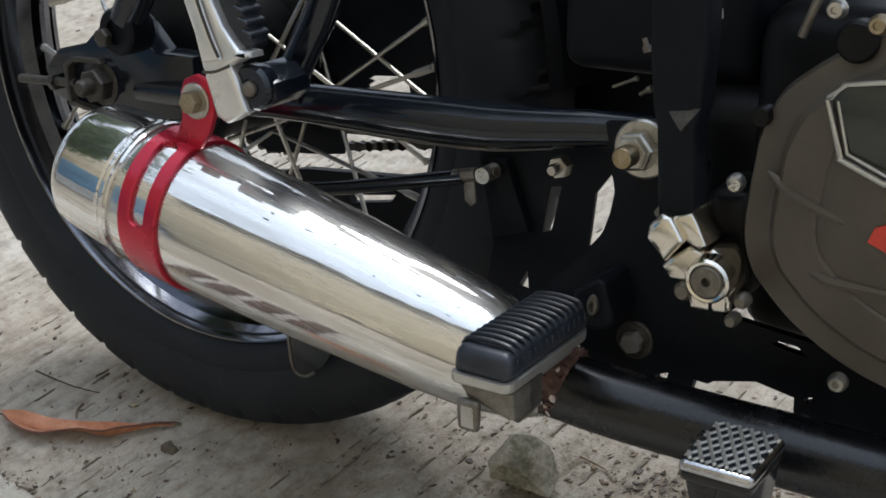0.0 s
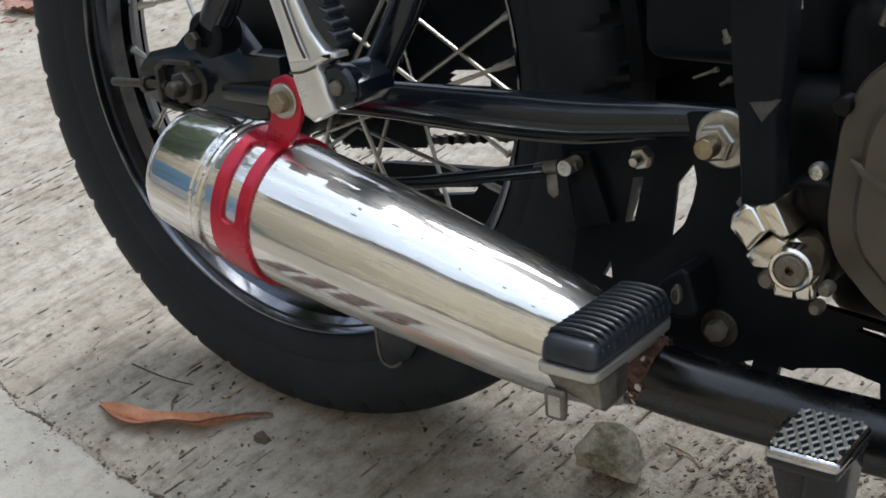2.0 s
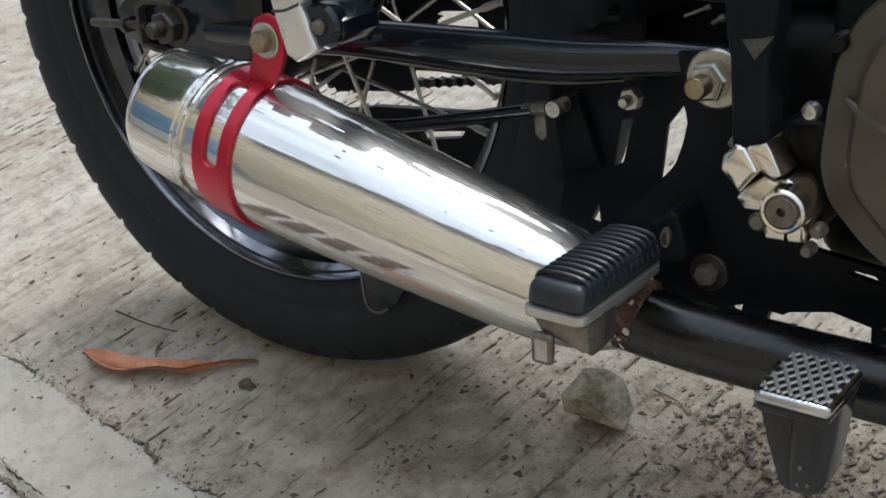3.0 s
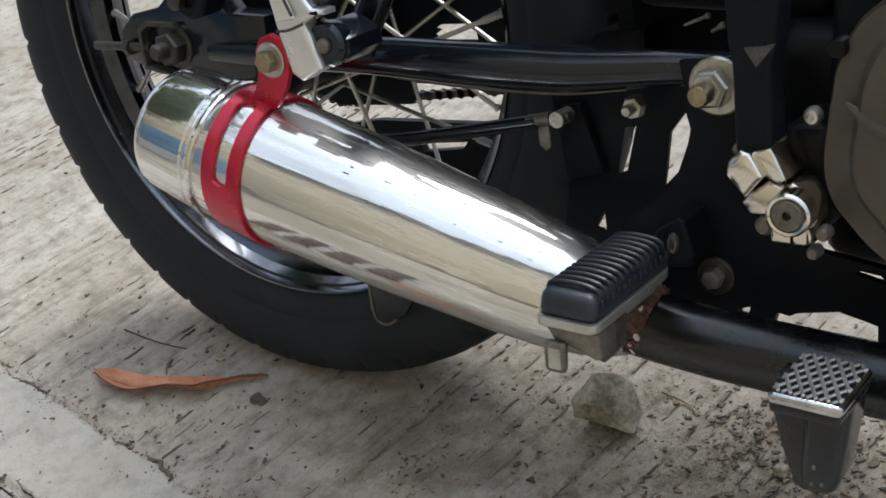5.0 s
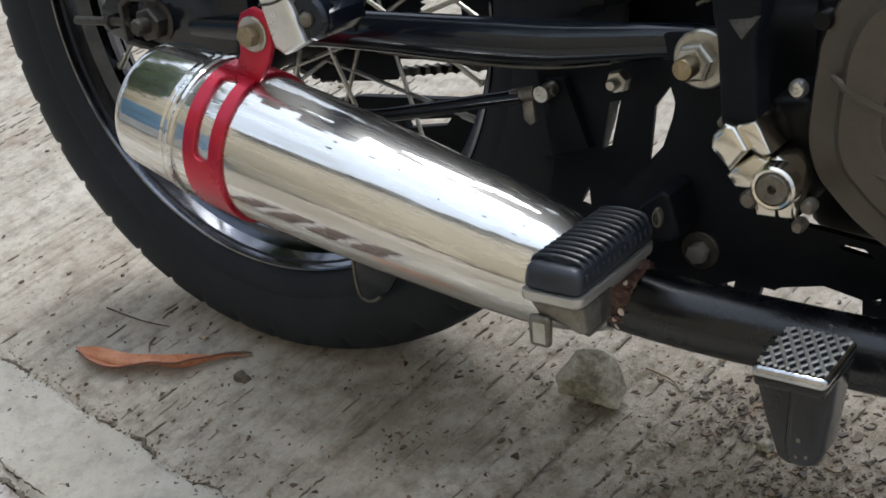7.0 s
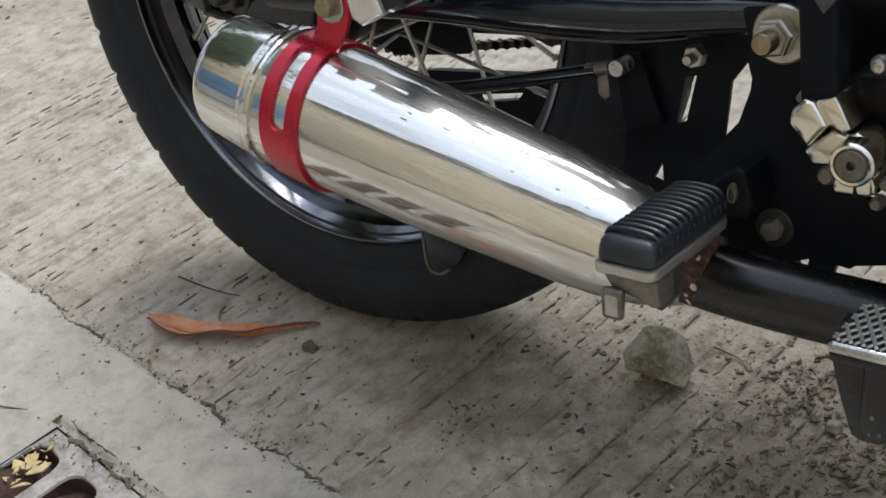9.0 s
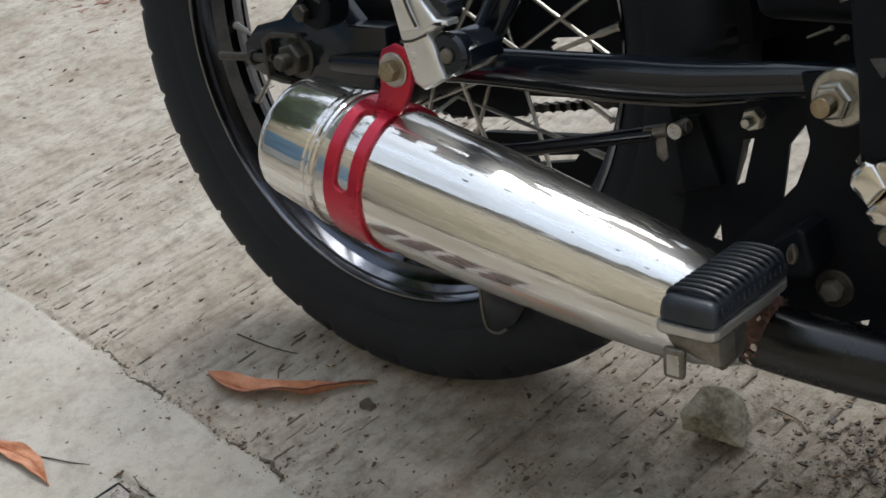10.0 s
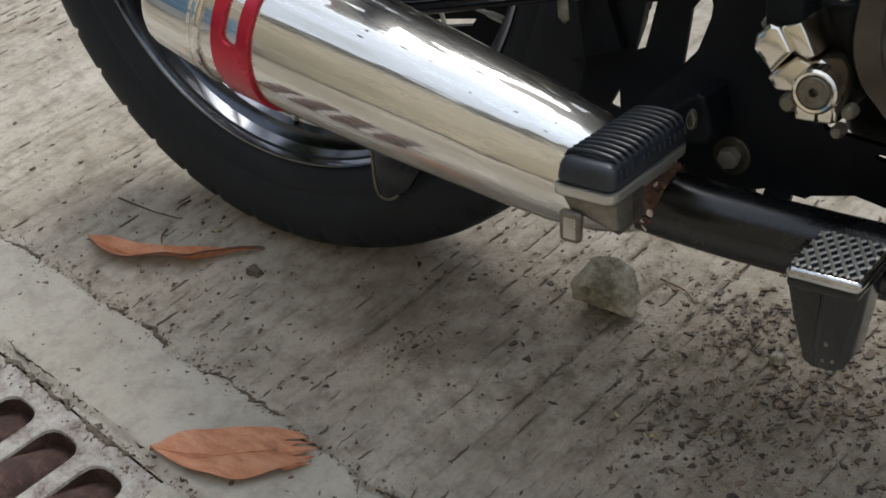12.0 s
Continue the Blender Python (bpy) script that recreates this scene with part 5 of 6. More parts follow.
guard_holes = ([(0.1129, 0.4188), (0.1204, 0.4065), (0.1039, 0.4058)], [(0.0874, 0.3875), (0.0947, 0.3934), (0.1056, 0.3921), (0.1014, 0.3882), (0.0988, 0.3807), (0.0931, 0.3831)], [(0.1228, 0.3793), (0.1309, 0.3852), (0.1394, 0.3693), (0.1338, 0.369)],
               [(0.0851, 0.3345), (0.0915, 0.3331), (0.09, 0.3253), (0.0859, 0.3264)], [(0.0579, 0.3004), (0.0617, 0.3017), (0.0672, 0.289), (0.0628, 0.288)], [(0.0745, 0.2883), (0.0786, 0.2975), (0.0841, 0.2986), (0.0839, 0.2937), (0.0781, 0.2867)],
               [(0.1114, 0.299), (0.1179, 0.3025), (0.1516, 0.3055), (0.1535, 0.292), (0.114, 0.2891), (0.1106, 0.2936), (0.1172, 0.2981)])
part("chain_guard", holed_plate(bmesh.new(), guard, guard_holes, 0.052, 0.049), MATT_BLACK, bike)
stand = [(-0.060, 0.185), (0.02, 0.203), (0.14, 0.2125), (0.155, 0.210), (0.155, 0.145), (0.10, 0.135), (0.02, 0.150)]
part("stand_arm", holed_plate(bmesh.new(), stand, ([(0.070, 0.179), (0.066, 0.186), (0.118, 0.194), (0.113, 0.187)],), 0.084, 0.075), MATT_BLACK, bike)
bm = bmesh.new()
rbox(bm, (0.52, 0.028, 0.036), Matrix.Translation((0.215, 0.108, 0.328)) @ Matrix.Rotation(radians(-2.4), 4, "Y"), 0.006, 3)
part("swing_arm", bm, BLACK_PAINT, bike)
part("axle", tube(bmesh.new(), [(-0.004, -0.13, 0.316), (0, 0.13, 0.317)], 0.008, 16), OLD_STEEL, bike)


# ---- loose things on the ground ----
def dry_leaf(mat, edge_a, edge_b, label, rag=0.0, curl=0.006, lift=0.004, seed=1, crumple=0.0, browned=False):
    """A dry leaf between its two edges, which run from the stalk to the tip: a thin curled shell with a rib."""
    rng = random.Random(seed)
    nl, nw = 44, 22

    def even(pts):
        line = smooth_line([(*q, 0) for q in pts], 10)
        at = np.linspace(0, len(line) - 1, nl + 1)
        return [line[int(k)].lerp(line[min(int(k) + 1, len(line) - 1)], k - int(k)) for k in at]
    a, b = even(edge_a), even(edge_b)
    bm = bmesh.new()
    rows = []
    fingers = [rng.uniform(-1, 1) for _ in range(nw + 1)]
    for i in range(nl + 1):
        t = i / nl
        row = []
        for j in range(nw + 1):
            f = j / nw
            s = f * 2 - 1
            q = a[i].lerp(b[i], f)
            if rag and i > 0:
                q += (a[i].lerp(b[i], f) - a[i - 1].lerp(b[i - 1], f)).normalized() * rag * fingers[j] * max(0, t - 0.72) / 0.28
            hump = math.sin(math.pi * min(1, t * 1.0)) ** 0.6
            q.z = lift + curl * abs(s) ** 1.6 * hump * (1 if s > 0 else 0.5) + 0.0016 * math.sin(t * 13 + s * 3) * hump - 0.0012 * math.exp(-(s / 0.12) ** 2)
            if crumple:
                q += Vector((0.5, 0.5, 1)) * crumple * noise.noise(Vector((q.x * 45, q.y * 45, seed)))
                q.z = max(q.z, 0.0015)
            row.append(bm.verts.new(q))
        rows.append(row)
    for r0, r1 in zip(rows, rows[1:]):
        for j in range(nw):
            bm.faces.new((r0[j], r0[j + 1], r1[j + 1], r1[j]))
    margin = [r[-1].co.copy() for r in rows]
    bmesh.ops.remove_doubles(bm, verts=bm.verts[:], dist=0.00005)
    bmesh.ops.solidify(bm, geom=bm.faces[:], thickness=0.0005)
    leaf = part("dry_leaf", bm, mat, None, sharp=60)
    rib = [tuple(x.lerp(y, 0.5) + Vector((0, 0, lift + 0.0006))) for x, y in list(zip(a, b))[:-3:6]]
    part("midrib", tube(bmesh.new(), rib, [0.0009] + [0.0006] * (len(rib) - 2) + [0.0003], 6, 3), mat, leaf)
    if browned:
        part("browned_edge", tube(bmesh.new(), [tuple(q) for q in margin[1:-1:4]], 0.0009, 6, 3), BROWNED, leaf, "dark shrivelled leaf edge")
    return tagged(leaf, label, "leaf")


slim_leaf = dry_leaf(LEAF, [(-0.036, -0.0594), (-0.0543, -0.0687), (-0.0728, -0.0798), (-0.0946, -0.0879), (-0.1196, -0.0933), (-0.1525, -0.1028), (-0.1859, -0.1054), (-0.2091, -0.1105)],
         [(-0.0343, -0.06), (-0.0454, -0.0666), (-0.0588, -0.0792), (-0.0712, -0.0927), (-0.082, -0.104), (-0.1091, -0.1106), (-0.1288, -0.121), (-0.1447, -0.1279), (-0.1656, -0.127), (-0.1889, -0.1209), (-0.2091, -0.1105)], "slim curled orange-brown dry leaf on concrete", curl=0.010, seed=2, crumple=0.0008, browned=True)
part("stalk", tube(bmesh.new(), [(-0.0728, -0.0798, 0.0060), (-0.0543, -0.0687, 0.0062), (-0.0360, -0.0594, 0.0056), (-0.0300, -0.0554, 0.0030)], [0.0007, 0.0014, 0.0017, 0.0011], 8), DEBRIS, slim_leaf, "dark shrivelled stalk end")
dry_leaf(LEAF, [(0.0557, -0.2900), (0.0711, -0.2680), (0.1080, -0.2430), (0.1560, -0.2250)],
         [(0.0557, -0.2900), (0.0971, -0.2953), (0.1379, -0.2894), (0.1603, -0.2704), (0.1762, -0.2534)], "broad flat orange-tan dry leaf with a ragged end", rag=0.014, curl=0.004, lift=0.0062, seed=3, crumple=0.0012)
dry_leaf(LEAF, [(-0.36, -0.2792), (-0.3124, -0.2715), (-0.2716, -0.2739), (-0.2315, -0.2956)],
         [(-0.36, -0.2792), (-0.3295, -0.2886), (-0.3083, -0.2899), (-0.2699, -0.2919), (-0.2315, -0.2956)], "torn orange-tan dry leaf piece on smooth concrete", curl=0.004, seed=4, crumple=0.002)
dry_leaf(LEAF_RED, [(-1.40, 0.76), (-1.34, 0.76), (-1.27, 0.69)], [(-1.40, 0.76), (-1.39, 0.69), (-1.27, 0.69)], "crumpled reddish dry leaf on far concrete", curl=0.016, seed=5, crumple=0.014)
dry_leaf(LEAF_RED, [(-1.68, 0.80), (-1.58, 0.85), (-1.46, 0.83)], [(-1.68, 0.80), (-1.56, 0.78), (-1.46, 0.83)], "crumpled reddish dry leaf on far concrete", curl=0.012, seed=6, crumple=0.014)


def rough_stone(name, centre, corners, label, seed, mat=STONE, turn=0.0, scale=1.0):
    """A broken lump: the hull of a few corners, its faces cut finer and roughened, edges worn."""
    bm = bmesh.new()
    for c in corners:
        bm.verts.new(Vector(c) * scale)
    bmesh.ops.convex_hull(bm, input=bm.verts[:])
    bmesh.ops.delete(bm, geom=[v for v in bm.verts if not v.link_faces], context="VERTS")
    bmesh.ops.bevel(bm, geom=bm.edges[:], offset=0.0006 * scale, segments=2, profile=0.6, affect="EDGES")
    bmesh.ops.triangulate(bm, faces=bm.faces[:])
    for _ in range(3):
        bmesh.ops.subdivide_edges(bm, edges=[e for e in bm.edges if e.calc_length() > 0.0035 * scale], cuts=1, use_grid_fill=True)
        bmesh.ops.triangulate(bm, faces=[f for f in bm.faces if len(f.verts) > 4])
    bm.normal_update()
    off = Vector((seed * 3.1, seed * 1.7, 0.4))
    for v in bm.verts:
        q = v.co / scale
        v.co += v.normal * scale * (0.0016 * abs(noise.noise(q * 48 + off)) + 0.0012 * noise.noise(q * 105 + off) + 0.0008 * noise.noise(q * 260 + off))
    low = min(v.co.z for v in bm.verts)
    ob = part(name, bm, mat, None, sharp=30)
    ob.matrix_world = Matrix.Translation((*centre, -low - 0.0012)) @ Matrix.Rotation(radians(turn), 4, "Z")
    return tagged(ob, label, "stone")


# a broken lump that stands on its right foot: an overhanging front edge, a steep dark side and a tilted top
BOULDER = [(-0.009, 0.014, 0.0), (0.012, 0.006, 0.0), (0.020, 0.016, 0.0), (-0.008, 0.024, 0.0),
           (-0.0265, -0.008, 0.0200), (0.0185, -0.013, 0.0040), (-0.0290, -0.002, 0.030), (-0.0200, -0.0135, 0.0375), (-0.0040, -0.0165, 0.0365), (-0.006, 0.008, 0.049), (0.006, 0.010, 0.0465),
           (0.0205, 0.008, 0.0385), (0.0260, 0.003, 0.013), (-0.012, 0.022, 0.038), (0.012, 0.024, 0.030)]
PEBBLE = [(-0.5, -0.3, 0.0), (0.4, -0.4, 0.0), (0.5, 0.3, 0.0), (-0.3, 0.45, 0.0), (-0.45, -0.2, 0.5), (0.2, -0.35, 0.65), (0.45, 0.2, 0.45), (-0.1, 0.3, 0.7)]


rough_stone("stone", (0.2955, -0.0032), BOULDER, "pale chalky angular stone lying under the footrest", 3, turn=22)
rough_stone("pebble", (0.4362, -0.0033), [tuple(v * 0.011 for v in c) for c in PEBBLE], "small white pebble among leaf scraps", 9, scale=1.0)
rough_stone("pebble", (-0.0167, -0.0852), [(c[0] * 0.017, c[1] * 0.012, c[2] * 0.012) for c in PEBBLE], "small dark crumb of earth by the leaf", 7, DIRT)


def twig(label, line, radius, mat=DEBRIS):
    """A thin dry stalk lying along a line on the ground."""
    n = len(line)
    pts = [(x, y, radius * 0.9 + 0.0012 * math.sin(math.pi * k / (n - 1))) for k, (x, y) in enumerate(line)]
    bm = tube(bmesh.new(), pts, [radius * (1.2 - 0.6 * k / (n - 1)) for k in range(n)], 7, 6)
    tube(bm, [pts[-2], (pts[-2][0] + 0.004, pts[-2][1] + 0.003, radius)], [radius * 0.6, radius * 0.3], 6)
    return tagged(part("twig", bm, mat), label, "twig", "twigs on the concrete")


twig("long thin bent dry stalk beside the slim leaf", [(-0.2326, -0.0475), (-0.1996, -0.0511), (-0.1701, -0.0521), (-0.1427, -0.0489)], 0.0008)
twig("thin curved dry stalk near the angular stone", [(0.3144, 0.0497), (0.3288, 0.0456), (0.3420, 0.0412), (0.3536, 0.0318)], 0.0009)
twig("short dark crooked twig touching the slim leaf", [(-0.1445, -0.0681), (-0.1409, -0.0785), (-0.1334, -0.0872)], 0.0012)
twig("short dark twig near the tyre", [(-0.1571, -0.0221), (-0.1581, -0.0328), (-0.1593, -0.0414)], 0.0011)
twig("thin stalk lying by the torn leaf piece", [(-0.2813, -0.2729), (-0.2637, -0.2696), (-0.2388, -0.2648), (-0.2171, -0.2578)], 0.0008)


# ---- litter strewn over the concrete ----
def litter(name, count, seed, mat, label, place, sizes, flat, over_grate=False):
    """Crumbs, leaf scraps and twigs: thin angular chips with a curled end, lying on the ground, one mesh."""
    rng = random.Random(seed)
    verts, faces = [], []
    for _ in range(count):
        u, v = place(rng)
        if not over_grate and PIT_U[0] - 0.004 < u < PIT_U[1] + 0.004 and PIT_V[0] < v < PIT_V[1] + 0.012:
            continue
        c = laid(u, v)
        long_ = sizes[0] + (sizes[1] - sizes[0]) * rng.random() ** 2.6
        wide = long_ * rng.uniform(*flat)
        turn, tip = rng.uniform(0, 2 * math.pi), rng.uniform(-0.25, 0.25)
        thick = min(0.0006, max(0.0002, wide * rng.uniform(0.05, 0.20)))
        curl, bend = rng.uniform(0.0, 0.45) * min(wide, 0.004), rng.gauss(0, 0.22) * long_
        ax, ay = Vector((math.cos(turn), math.sin(turn), 0)), Vector((-math.sin(turn), math.cos(turn), 0))
        n, start = rng.randint(5, 8), len(verts)
        ring = []
        for k in range(n):
            a = 2 * math.pi * (k + rng.uniform(-0.32, 0.32)) / n
            f = rng.uniform(0.55, 1.1)
            x, y = f * math.cos(a), f * math.sin(a)
            q = Vector((c.x, c.y, 0)) + ax * (x * long_ / 2) + ay * (y * wide / 2 + bend * (x * x - 0.4))
            ring.append((q.x, q.y, 0.0003 + curl * (y + 0.3 * x) ** 2 + max(0, tip * x * long_ * 0.5)))
        verts += [(x, y, z - 0.0006) for x, y, z in ring] + [(x, y, z + thick) for x, y, z in ring]
        faces += [tuple(start + k for k in reversed(range(n))), tuple(start + n + k for k in range(n))]
        faces += [(start + k, start + (k + 1) % n, start + n + (k + 1) % n, start + n + k) for k in range(n)]
    me = bpy.data.meshes.new(name)
    me.from_pydata(verts, [], faces)
    me.materials.append(mat)
    ob = new(name, me)
    return tagged(ob, label, "litter", kind="stuff")


def over_slab(rng):
    while True:
        u, v = rng.uniform(-0.6, 0.62), rng.uniform(-0.30, 0.36)
        keep = 0.30 + 0.7 * max(0, min(1, (u - 0.05) / 0.35)) * max(0, 1 - abs(v - 0.03) / 0.22)
        if noise.noise(Vector((u * 9, v * 9, 3.3))) * 0.8 + 0.5 > rng.random() and rng.random() < keep:
            return u, v


def along_joints(rng):
    u = rng.uniform(-0.35, 0.35)
    if rng.random() < 0.6:
        return u, CRACK_V + rng.gauss(0, 0.004)
    return max(-0.13, u), SEAM_V + 0.002 + rng.gauss(0, 0.0025)


def heaped(rng):
    u, v, w = rng.choice(((0.396, 0.108, 0.020), (0.385, 0.085, 0.030), (0.473, 0.063, 0.022), (0.461, 0.145, 0.028), (0.500, 0.041, 0.030), (0.429, -0.018, 0.022), (0.454, -0.046, 0.030), (0.440, 0.060, 0.070), (0.440, 0.060, 0.070), (0.420, 0.030, 0.100), (0.420, 0.030, 0.100)))
    return u + rng.gauss(0, w * 1.3), v + rng.gauss(0, w)


litter("leaf_litter", 2000, 11, DEBRIS, "scattered brown leaf crumbs and twigs on concrete", over_slab, (0.0012, 0.0070), (0.2, 0.75))
litter("leaf_litter", 420, 31, DEBRIS, "larger dark leaf scraps strewn on grooved concrete", over_slab, (0.0034, 0.0095), (0.2, 0.65))
litter("leaf_litter", 800, 12, DEBRIS, "dark crumbs gathered in the slab joints", along_joints, (0.0010, 0.0050), (0.25, 0.7))
litter("leaf_litter", 1300, 13, DEBRIS, "brown leaf scraps gathered by the pedal", heaped, (0.0016, 0.0110), (0.15, 0.7))


def over_smooth(rng):
    return rng.uniform(-0.55, 0.10), rng.uniform(-0.285, -0.165)


litter("leaf_litter", 330, 24, DEBRIS, "small dark scraps on the smooth concrete strip", over_smooth, (0.0015, 0.0060), (0.2, 0.5))
litter("twigs", 60, 14, DEBRIS, "thin dry twigs and stalks on concrete", over_slab, (0.008, 0.024), (0.03, 0.08))


def grate_edge(rng):
    return rng.uniform(-0.118, 0.22), rng.choice((-0.2985, -0.287, -0.284)) + rng.gauss(0, 0.0035)


litter("leaf_litter", 260, 16, DEBRIS, "dirt and crumbs caked along the grate's edge", grate_edge, (0.0012, 0.006), (0.15, 0.5), True)


def in_slot(rng):
    return -0.094 + rng.gauss(0, 0.008), -0.332 + rng.gauss(0, 0.012)


litter("dry_straw", 30, 23, LEAF_YELLOW, "yellow dry leaf shreds caught in the grate", in_slot, (0.006, 0.026), (0.2, 0.6), True)


def joint_dirt(label, seed, u0, u1, base, wide, gaps, mat=DIRT):
    """Dark earth lodged in a joint: a low ragged ridge that breaks off and starts again."""
    u = np.arange(u0, u1, 0.0013)
    mid = base(u) + 0.0012 * soft_noise(u, u * 0, 0.004, seed)
    left = wide * np.clip(0.45 + 0.9 * soft_noise(u, u * 0, 0.012, seed + 1) + 0.5 * soft_noise(u, u * 0, 0.003, seed + 2), 0, 2)
    right = wide * np.clip(0.35 + 0.9 * soft_noise(u, u * 0, 0.010, seed + 3) + 0.6 * soft_noise(u, u * 0, 0.003, seed + 4), 0, 2)
    keep = soft_noise(u, u * 0, 0.03, seed + 5) > gaps
    top = 0.0009 + 0.0007 * soft_noise(u, u * 0, 0.004, seed + 6)
    verts, faces = [], []
    for i in range(len(u)):
        s = 1.0 if keep[i] else 0.0
        for v, z in ((mid[i] - left[i] * s - 0.0001, -0.002), (mid[i] - left[i] * s * 0.6, top[i] * 0.6 * s), (mid[i], top[i] * s), (mid[i] + right[i] * s * 0.6, top[i] * 0.5 * s), (mid[i] + right[i] * s + 0.0001, -0.002)):
            verts.append(tuple(laid(u[i], v, z)))
        if i and keep[i] and keep[i - 1]:
            a = 5 * i
            faces += [(a - 5 + k, a + k, a + k + 1, a - 4 + k) for k in range(4)]
    me = bpy.data.meshes.new("joint_dirt")
    me.from_pydata(verts, [], faces)
    me.materials.append(mat)
    return tagged(new("joint_dirt", me), label, "dirt", kind="stuff")


joint_dirt("dark broken earth line along the cracked slab joint", 61, -0.34, 0.14, lambda u: CRACK_V + 0.005 * soft_noise(u, u * 0, 0.035, 11) + 0.002 * soft_noise(u, u * 0, 0.008, 12), 0.0032, -0.5)
joint_dirt("faint earth line in the worn end of the slab joint", 75, 0.14, 0.40, lambda u: CRACK_V + 0.005 * soft_noise(u, u * 0, 0.035, 11), 0.0012, 0.1)
joint_dirt("brown earth packed round the drain grate", 83, -0.13, 0.10, lambda u: SEAM_V - 0.0040 + 0.0015 * soft_noise(u, u * 0, 0.012, 14), 0.0052, -0.75)
joint_dirt("thin earth line at the drain grate's rim", 95, -0.13, 0.16, lambda u: SEAM_V + 0.0085 + 0.003 * soft_noise(u, u * 0, 0.02, 16), 0.0013, -0.5, DARK_DIRT)


def mossy(rng):
    c = rng.choice(((0.166, -0.101, 0.020), (0.172, -0.118, 0.012), (0.1016, -0.217, 0.006)))
    p = LAID.inverted() @ Vector((c[0] + rng.gauss(0, c[2]), c[1] + rng.gauss(0, c[2] * 0.6), 0))
    return p.x, p.y


def bright_spots(rng):
    c = rng.choice(((-0.1628, -0.1944), (0.0342, -0.1543), (-0.1097, -0.0553), (-0.0979, -0.0509), (0.36, -0.105), (0.385, -0.11), (0.25, 0.06)))
    p = LAID.inverted() @ Vector((c[0] + rng.gauss(0, 0.003), c[1] + rng.gauss(0, 0.003), 0))
    return p.x, p.y


litter("moss", 70, 18, MOSS, "dull yellow-green moss crumbs on concrete", mossy, (0.001, 0.0045), (0.3, 0.8))
litter("leaf_scraps", 10, 19, LEAF_YELLOW, "tiny tan leaf scraps on concrete", bright_spots, (0.003, 0.008), (0.4, 0.8))


def groove_dirt():
    """Dark dirt packed into the grooves: low broken strips along them."""
    rng = random.Random(21)
    verts, faces = [], []
    for k, line in enumerate(GROOVES):
        if line < -0.75:
            continue
        v = CRACK_V + 0.01
        while v < 0.42:
            run = rng.uniform(0.004, 0.026)
            dense = 0.36 + 0.60 * noise.noise(Vector((line * 6, v * 6, 1.7))) + (0.22 if line > 0.2 else 0)
            if rng.random() < dense:
                n = max(3, int(run / 0.004))
                w = rng.uniform(0.0003, 0.0011)
                start = len(verts)
                for i in range(n + 1):
                    q = laid(line + rng.gauss(0, 0.0006), v + run * i / n)
                    ww = w * (0.15 if i in (0, n) else rng.uniform(0.6, 1.2))
                    side = laid(1, 0) * ww
                    verts += [(q.x - side.x, q.y - side.y, -0.0020), (q.x - side.x * 0.7, q.y - side.y * 0.7, -0.0002), (q.x + side.x * 0.7, q.y + side.y * 0.7, -0.0002), (q.x + side.x, q.y + side.y, -0.0020)]
                for i in range(n):
                    a = start + 4 * i
                    faces += [(a, a + 1, a + 5, a + 4), (a + 1, a + 2, a + 6, a + 5), (a + 2, a + 3, a + 7, a + 6)]
            v += run + rng.uniform(0.002, 0.024)
    me = bpy.data.meshes.new("groove_dirt")
    me.from_pydata(verts, [], faces)
    me.materials.append(GROOVE_DIRT)
    return tagged(new("groove_dirt", me), "dark dirt packed in the concrete's grooves", "dirt", kind="stuff")


groove_dirt()


def far_spots(rng):
    return rng.uniform(-2.2, -0.5), rng.uniform(-0.3, 1.0)


def far_heap(rng):
    return -1.53 + rng.gauss(0, 0.10), 0.44 + rng.gauss(0, 0.05)


litter("leaf_scraps", 110, 17, LEAF_RED, "torn reddish leaf scraps on far concrete", far_heap, (0.010, 0.038), (0.2, 0.5))
litter("leaf_litter", 500, 15, DEBRIS, "sparse crumbs on the far concrete", far_spots, (0.003, 0.012), (0.2, 0.6))

# ---- unseen: a wall behind the camera, trees beyond, added to shape reflections and light ----
CREAM = material("cream_wall_paint", ((0.36, 0.305, 0.215), (0.49, 0.43, 0.315), (0.55, 0.49, 0.37)), 0.85, scale=2, fine=60, bump=0.2, depth=0.003)
WHITE = material("white_fascia_paint", ((0.62, 0.62, 0.60), (0.76, 0.76, 0.74), (0.82, 0.82, 0.80)), 0.6, scale=3, fine=60, bump=0.1, depth=0.002)
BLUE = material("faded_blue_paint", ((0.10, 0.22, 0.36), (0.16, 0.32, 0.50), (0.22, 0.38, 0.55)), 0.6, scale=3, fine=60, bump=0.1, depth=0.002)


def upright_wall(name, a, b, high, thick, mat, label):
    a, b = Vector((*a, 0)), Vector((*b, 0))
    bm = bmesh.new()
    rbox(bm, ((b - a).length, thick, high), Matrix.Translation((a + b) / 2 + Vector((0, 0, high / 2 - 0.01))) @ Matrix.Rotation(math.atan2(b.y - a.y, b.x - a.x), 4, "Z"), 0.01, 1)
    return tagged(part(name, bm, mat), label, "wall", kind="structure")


# unseen walls and boards, added as coloured bands for the chrome to reflect
upright_wall("reflected_wall", (-4.0, -6.0), (7.5, -3.0), 7.6, 0.15, CREAM, "unseen cream wall added for the tan reflection and to dim the sky")
upright_wall("plinth", (-4.0, -5.9), (7.5, -2.9), 0.32, 0.05, BARK, "unseen dark strip added for dark lines in the reflection")
upright_wall("eaves", (-4.2, -5.75), (7.6, -2.75), 0.16, 0.55, BARK, "unseen dark overhang added for the chrome's reflection").location.z = 7.45
upright_wall("fascia", (-4.2, -5.45), (7.6, -2.45), 0.14, 0.03, WHITE, "unseen white board added for the chrome's reflection").location.z = 7.62
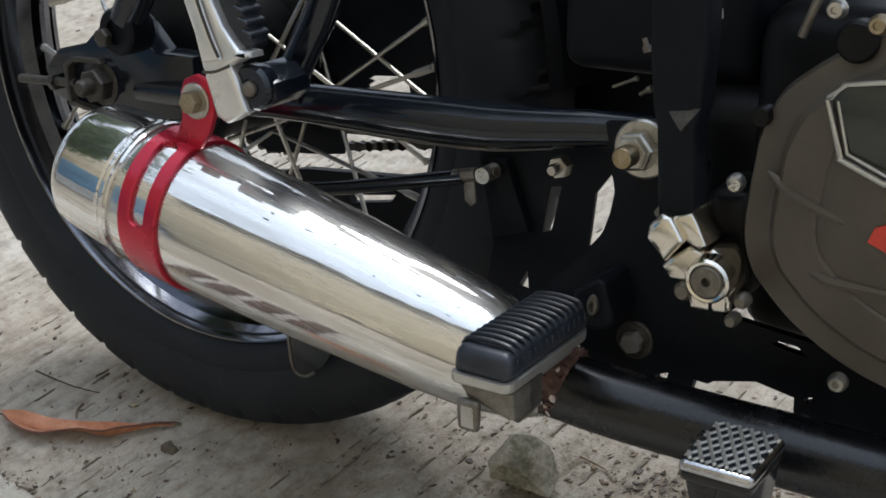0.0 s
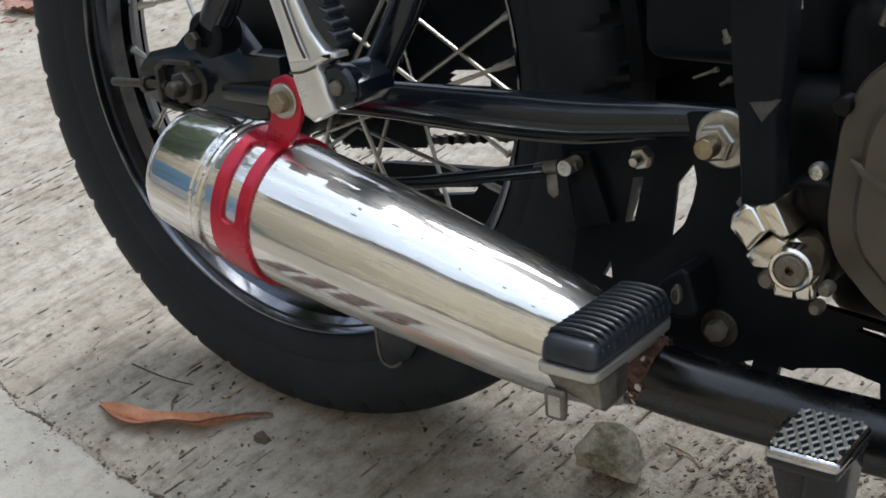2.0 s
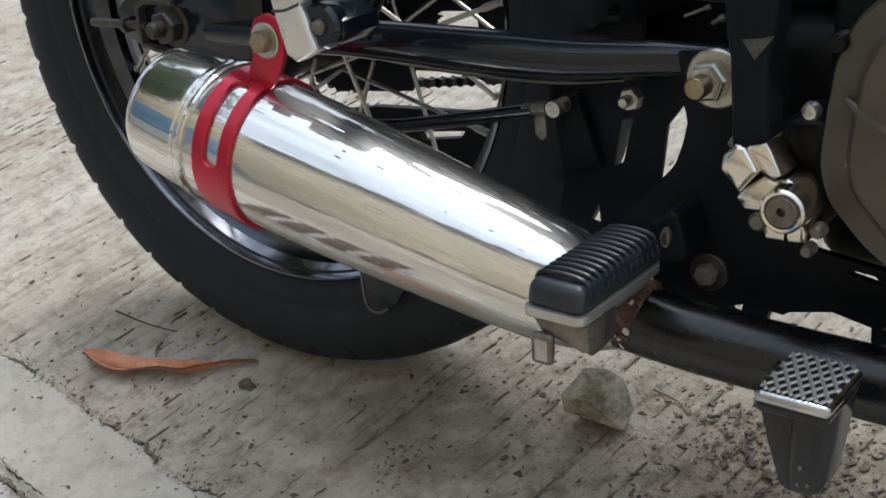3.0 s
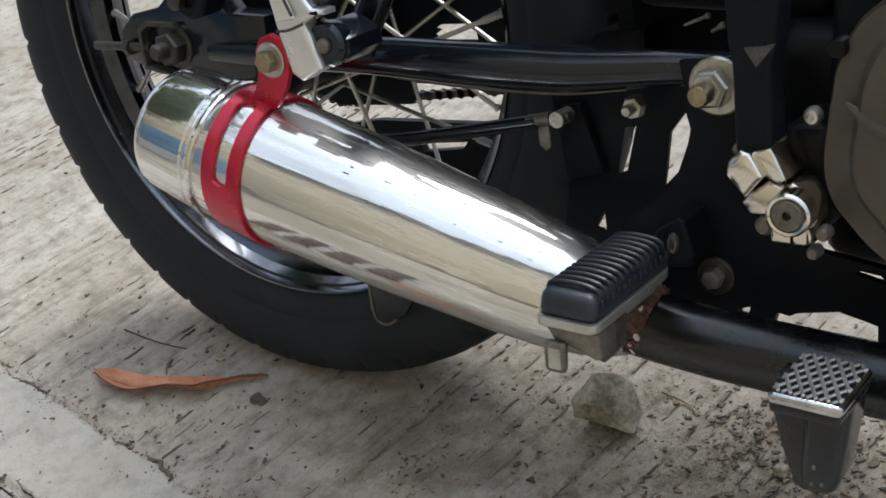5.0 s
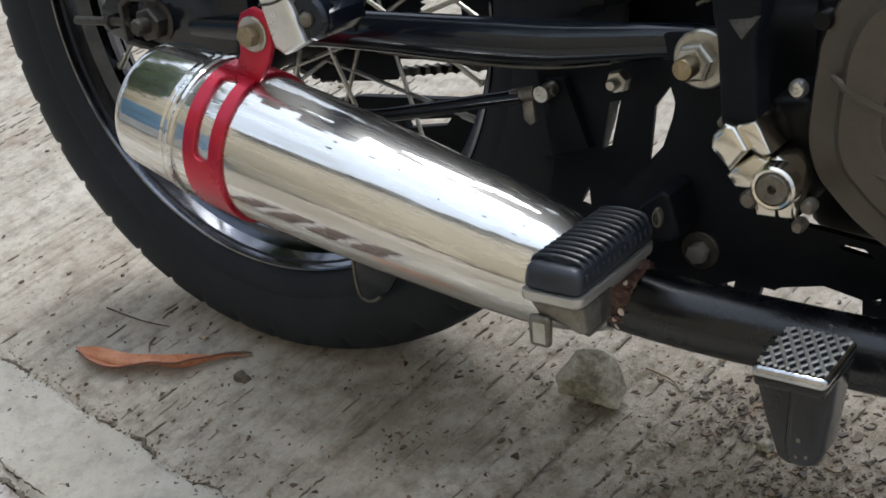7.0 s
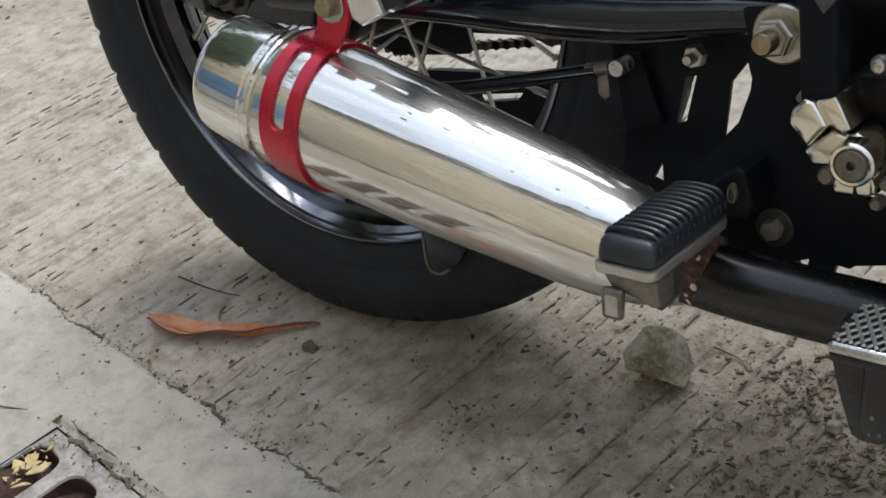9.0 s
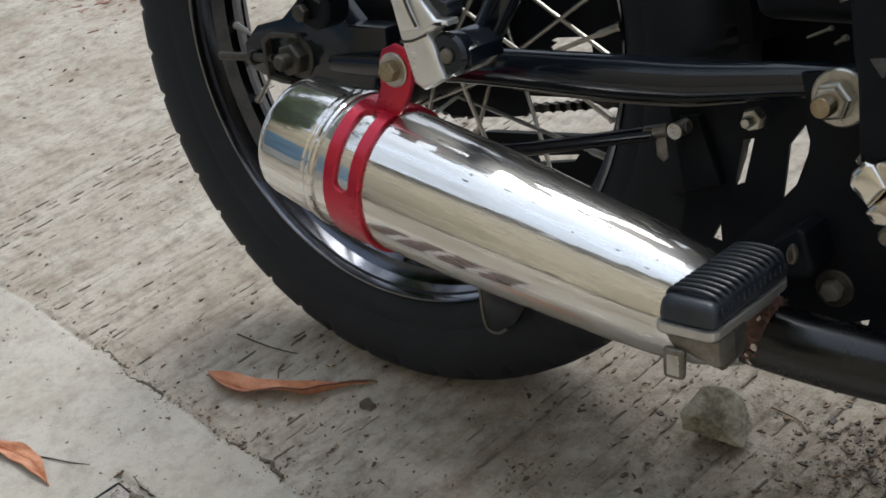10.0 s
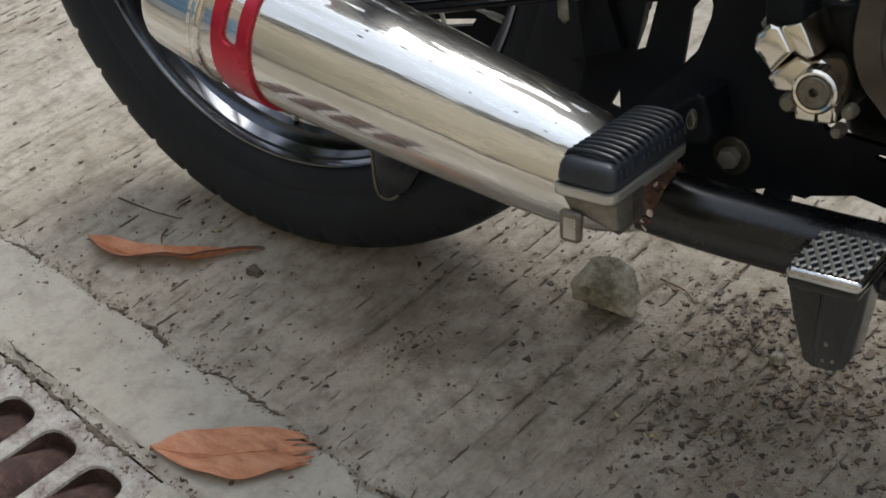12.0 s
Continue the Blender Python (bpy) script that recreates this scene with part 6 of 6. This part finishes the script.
upright_wall("wall_west", (-9.5, -3.2), (-4.1, -6.2), 8.8, 0.15, CREAM, "unseen cream side wall added for the chrome's reflection")
upright_wall("low_wall", (-7.7, -3.7), (-4.1, -5.7), 1.15, 0.12, WHITE, "unseen low pale wall added for the end cap's reflection")
upright_wall("reflected_blue_panel", (-7.6, -3.9), (-4.1, -5.85), 3.9, 0.06, BLUE, "unseen blue panel added for the blue reflection in the end cap")


def tree(x, y, tall, seed):
    rng = random.Random(seed)
    thing = tagged(new("tree"), "leafy green tree with a slender brown trunk", "tree", "trees round the yard")
    thing.matrix_world = Matrix.Translation((x, y, 0))
    bm = bmesh.new()
    fork = tall * 0.42
    tube(bm, [(0, 0, -0.05), (0.05, 0.03, fork * 0.5), (0.0, 0.08, fork)], [0.17, 0.13, 0.10], 12)
    ends = []
    for k in range(7):
        a = 2 * math.pi * k / 7 + rng.uniform(-0.3, 0.3)
        reach, up = rng.uniform(0.7, 1.6), rng.uniform(0.55, 1.0) * (tall - fork)
        tip = Vector((reach * math.cos(a), reach * math.sin(a), fork + up))
        tube(bm, [(0, 0.08, fork - 0.15), tuple(Vector((0, 0.08, fork)).lerp(tip, 0.5) + Vector((0, 0, 0.2))), tuple(tip)], [0.07, 0.04, 0.012], 7, 4)
        ends.append(tip)
    part("trunk", bm, BARK, thing)
    verts, faces = [], []
    for _ in range(7000):
        c = rng.choice(ends) + Vector((rng.gauss(0, 0.5), rng.gauss(0, 0.5), rng.gauss(0, 0.45)))
        way = Vector((rng.gauss(0, 1), rng.gauss(0, 1), rng.gauss(-0.3, 0.6))).normalized()
        side = way.cross(Vector((rng.gauss(0, 1), rng.gauss(0, 1), rng.gauss(0, 1)))).normalized()
        s = rng.uniform(0.11, 0.20)
        i = len(verts)
        verts += [tuple(c), tuple(c + way * s + side * s * 0.35), tuple(c + way * s * 2 + Vector((0, 0, -0.02))), tuple(c + way * s - side * s * 0.35)]
        faces.append((i, i + 1, i + 2, i + 3))
    me = bpy.data.meshes.new("crown")
    me.from_pydata(verts, [], faces)
    me.materials.append(FOLIAGE)
    crown = new("crown", me)
    crown.parent = thing
    return thing


# unseen trees, placed for the green reflected in the end cap
for k, (x, y, tall) in enumerate(((-5.0, 0.1, 6.7), (-6.5, 4.2, 7.5), (-5.2, -1.7, 6.6), (-7.5, -0.6, 7.0))):
    tree(x, y, tall, 40 + k)
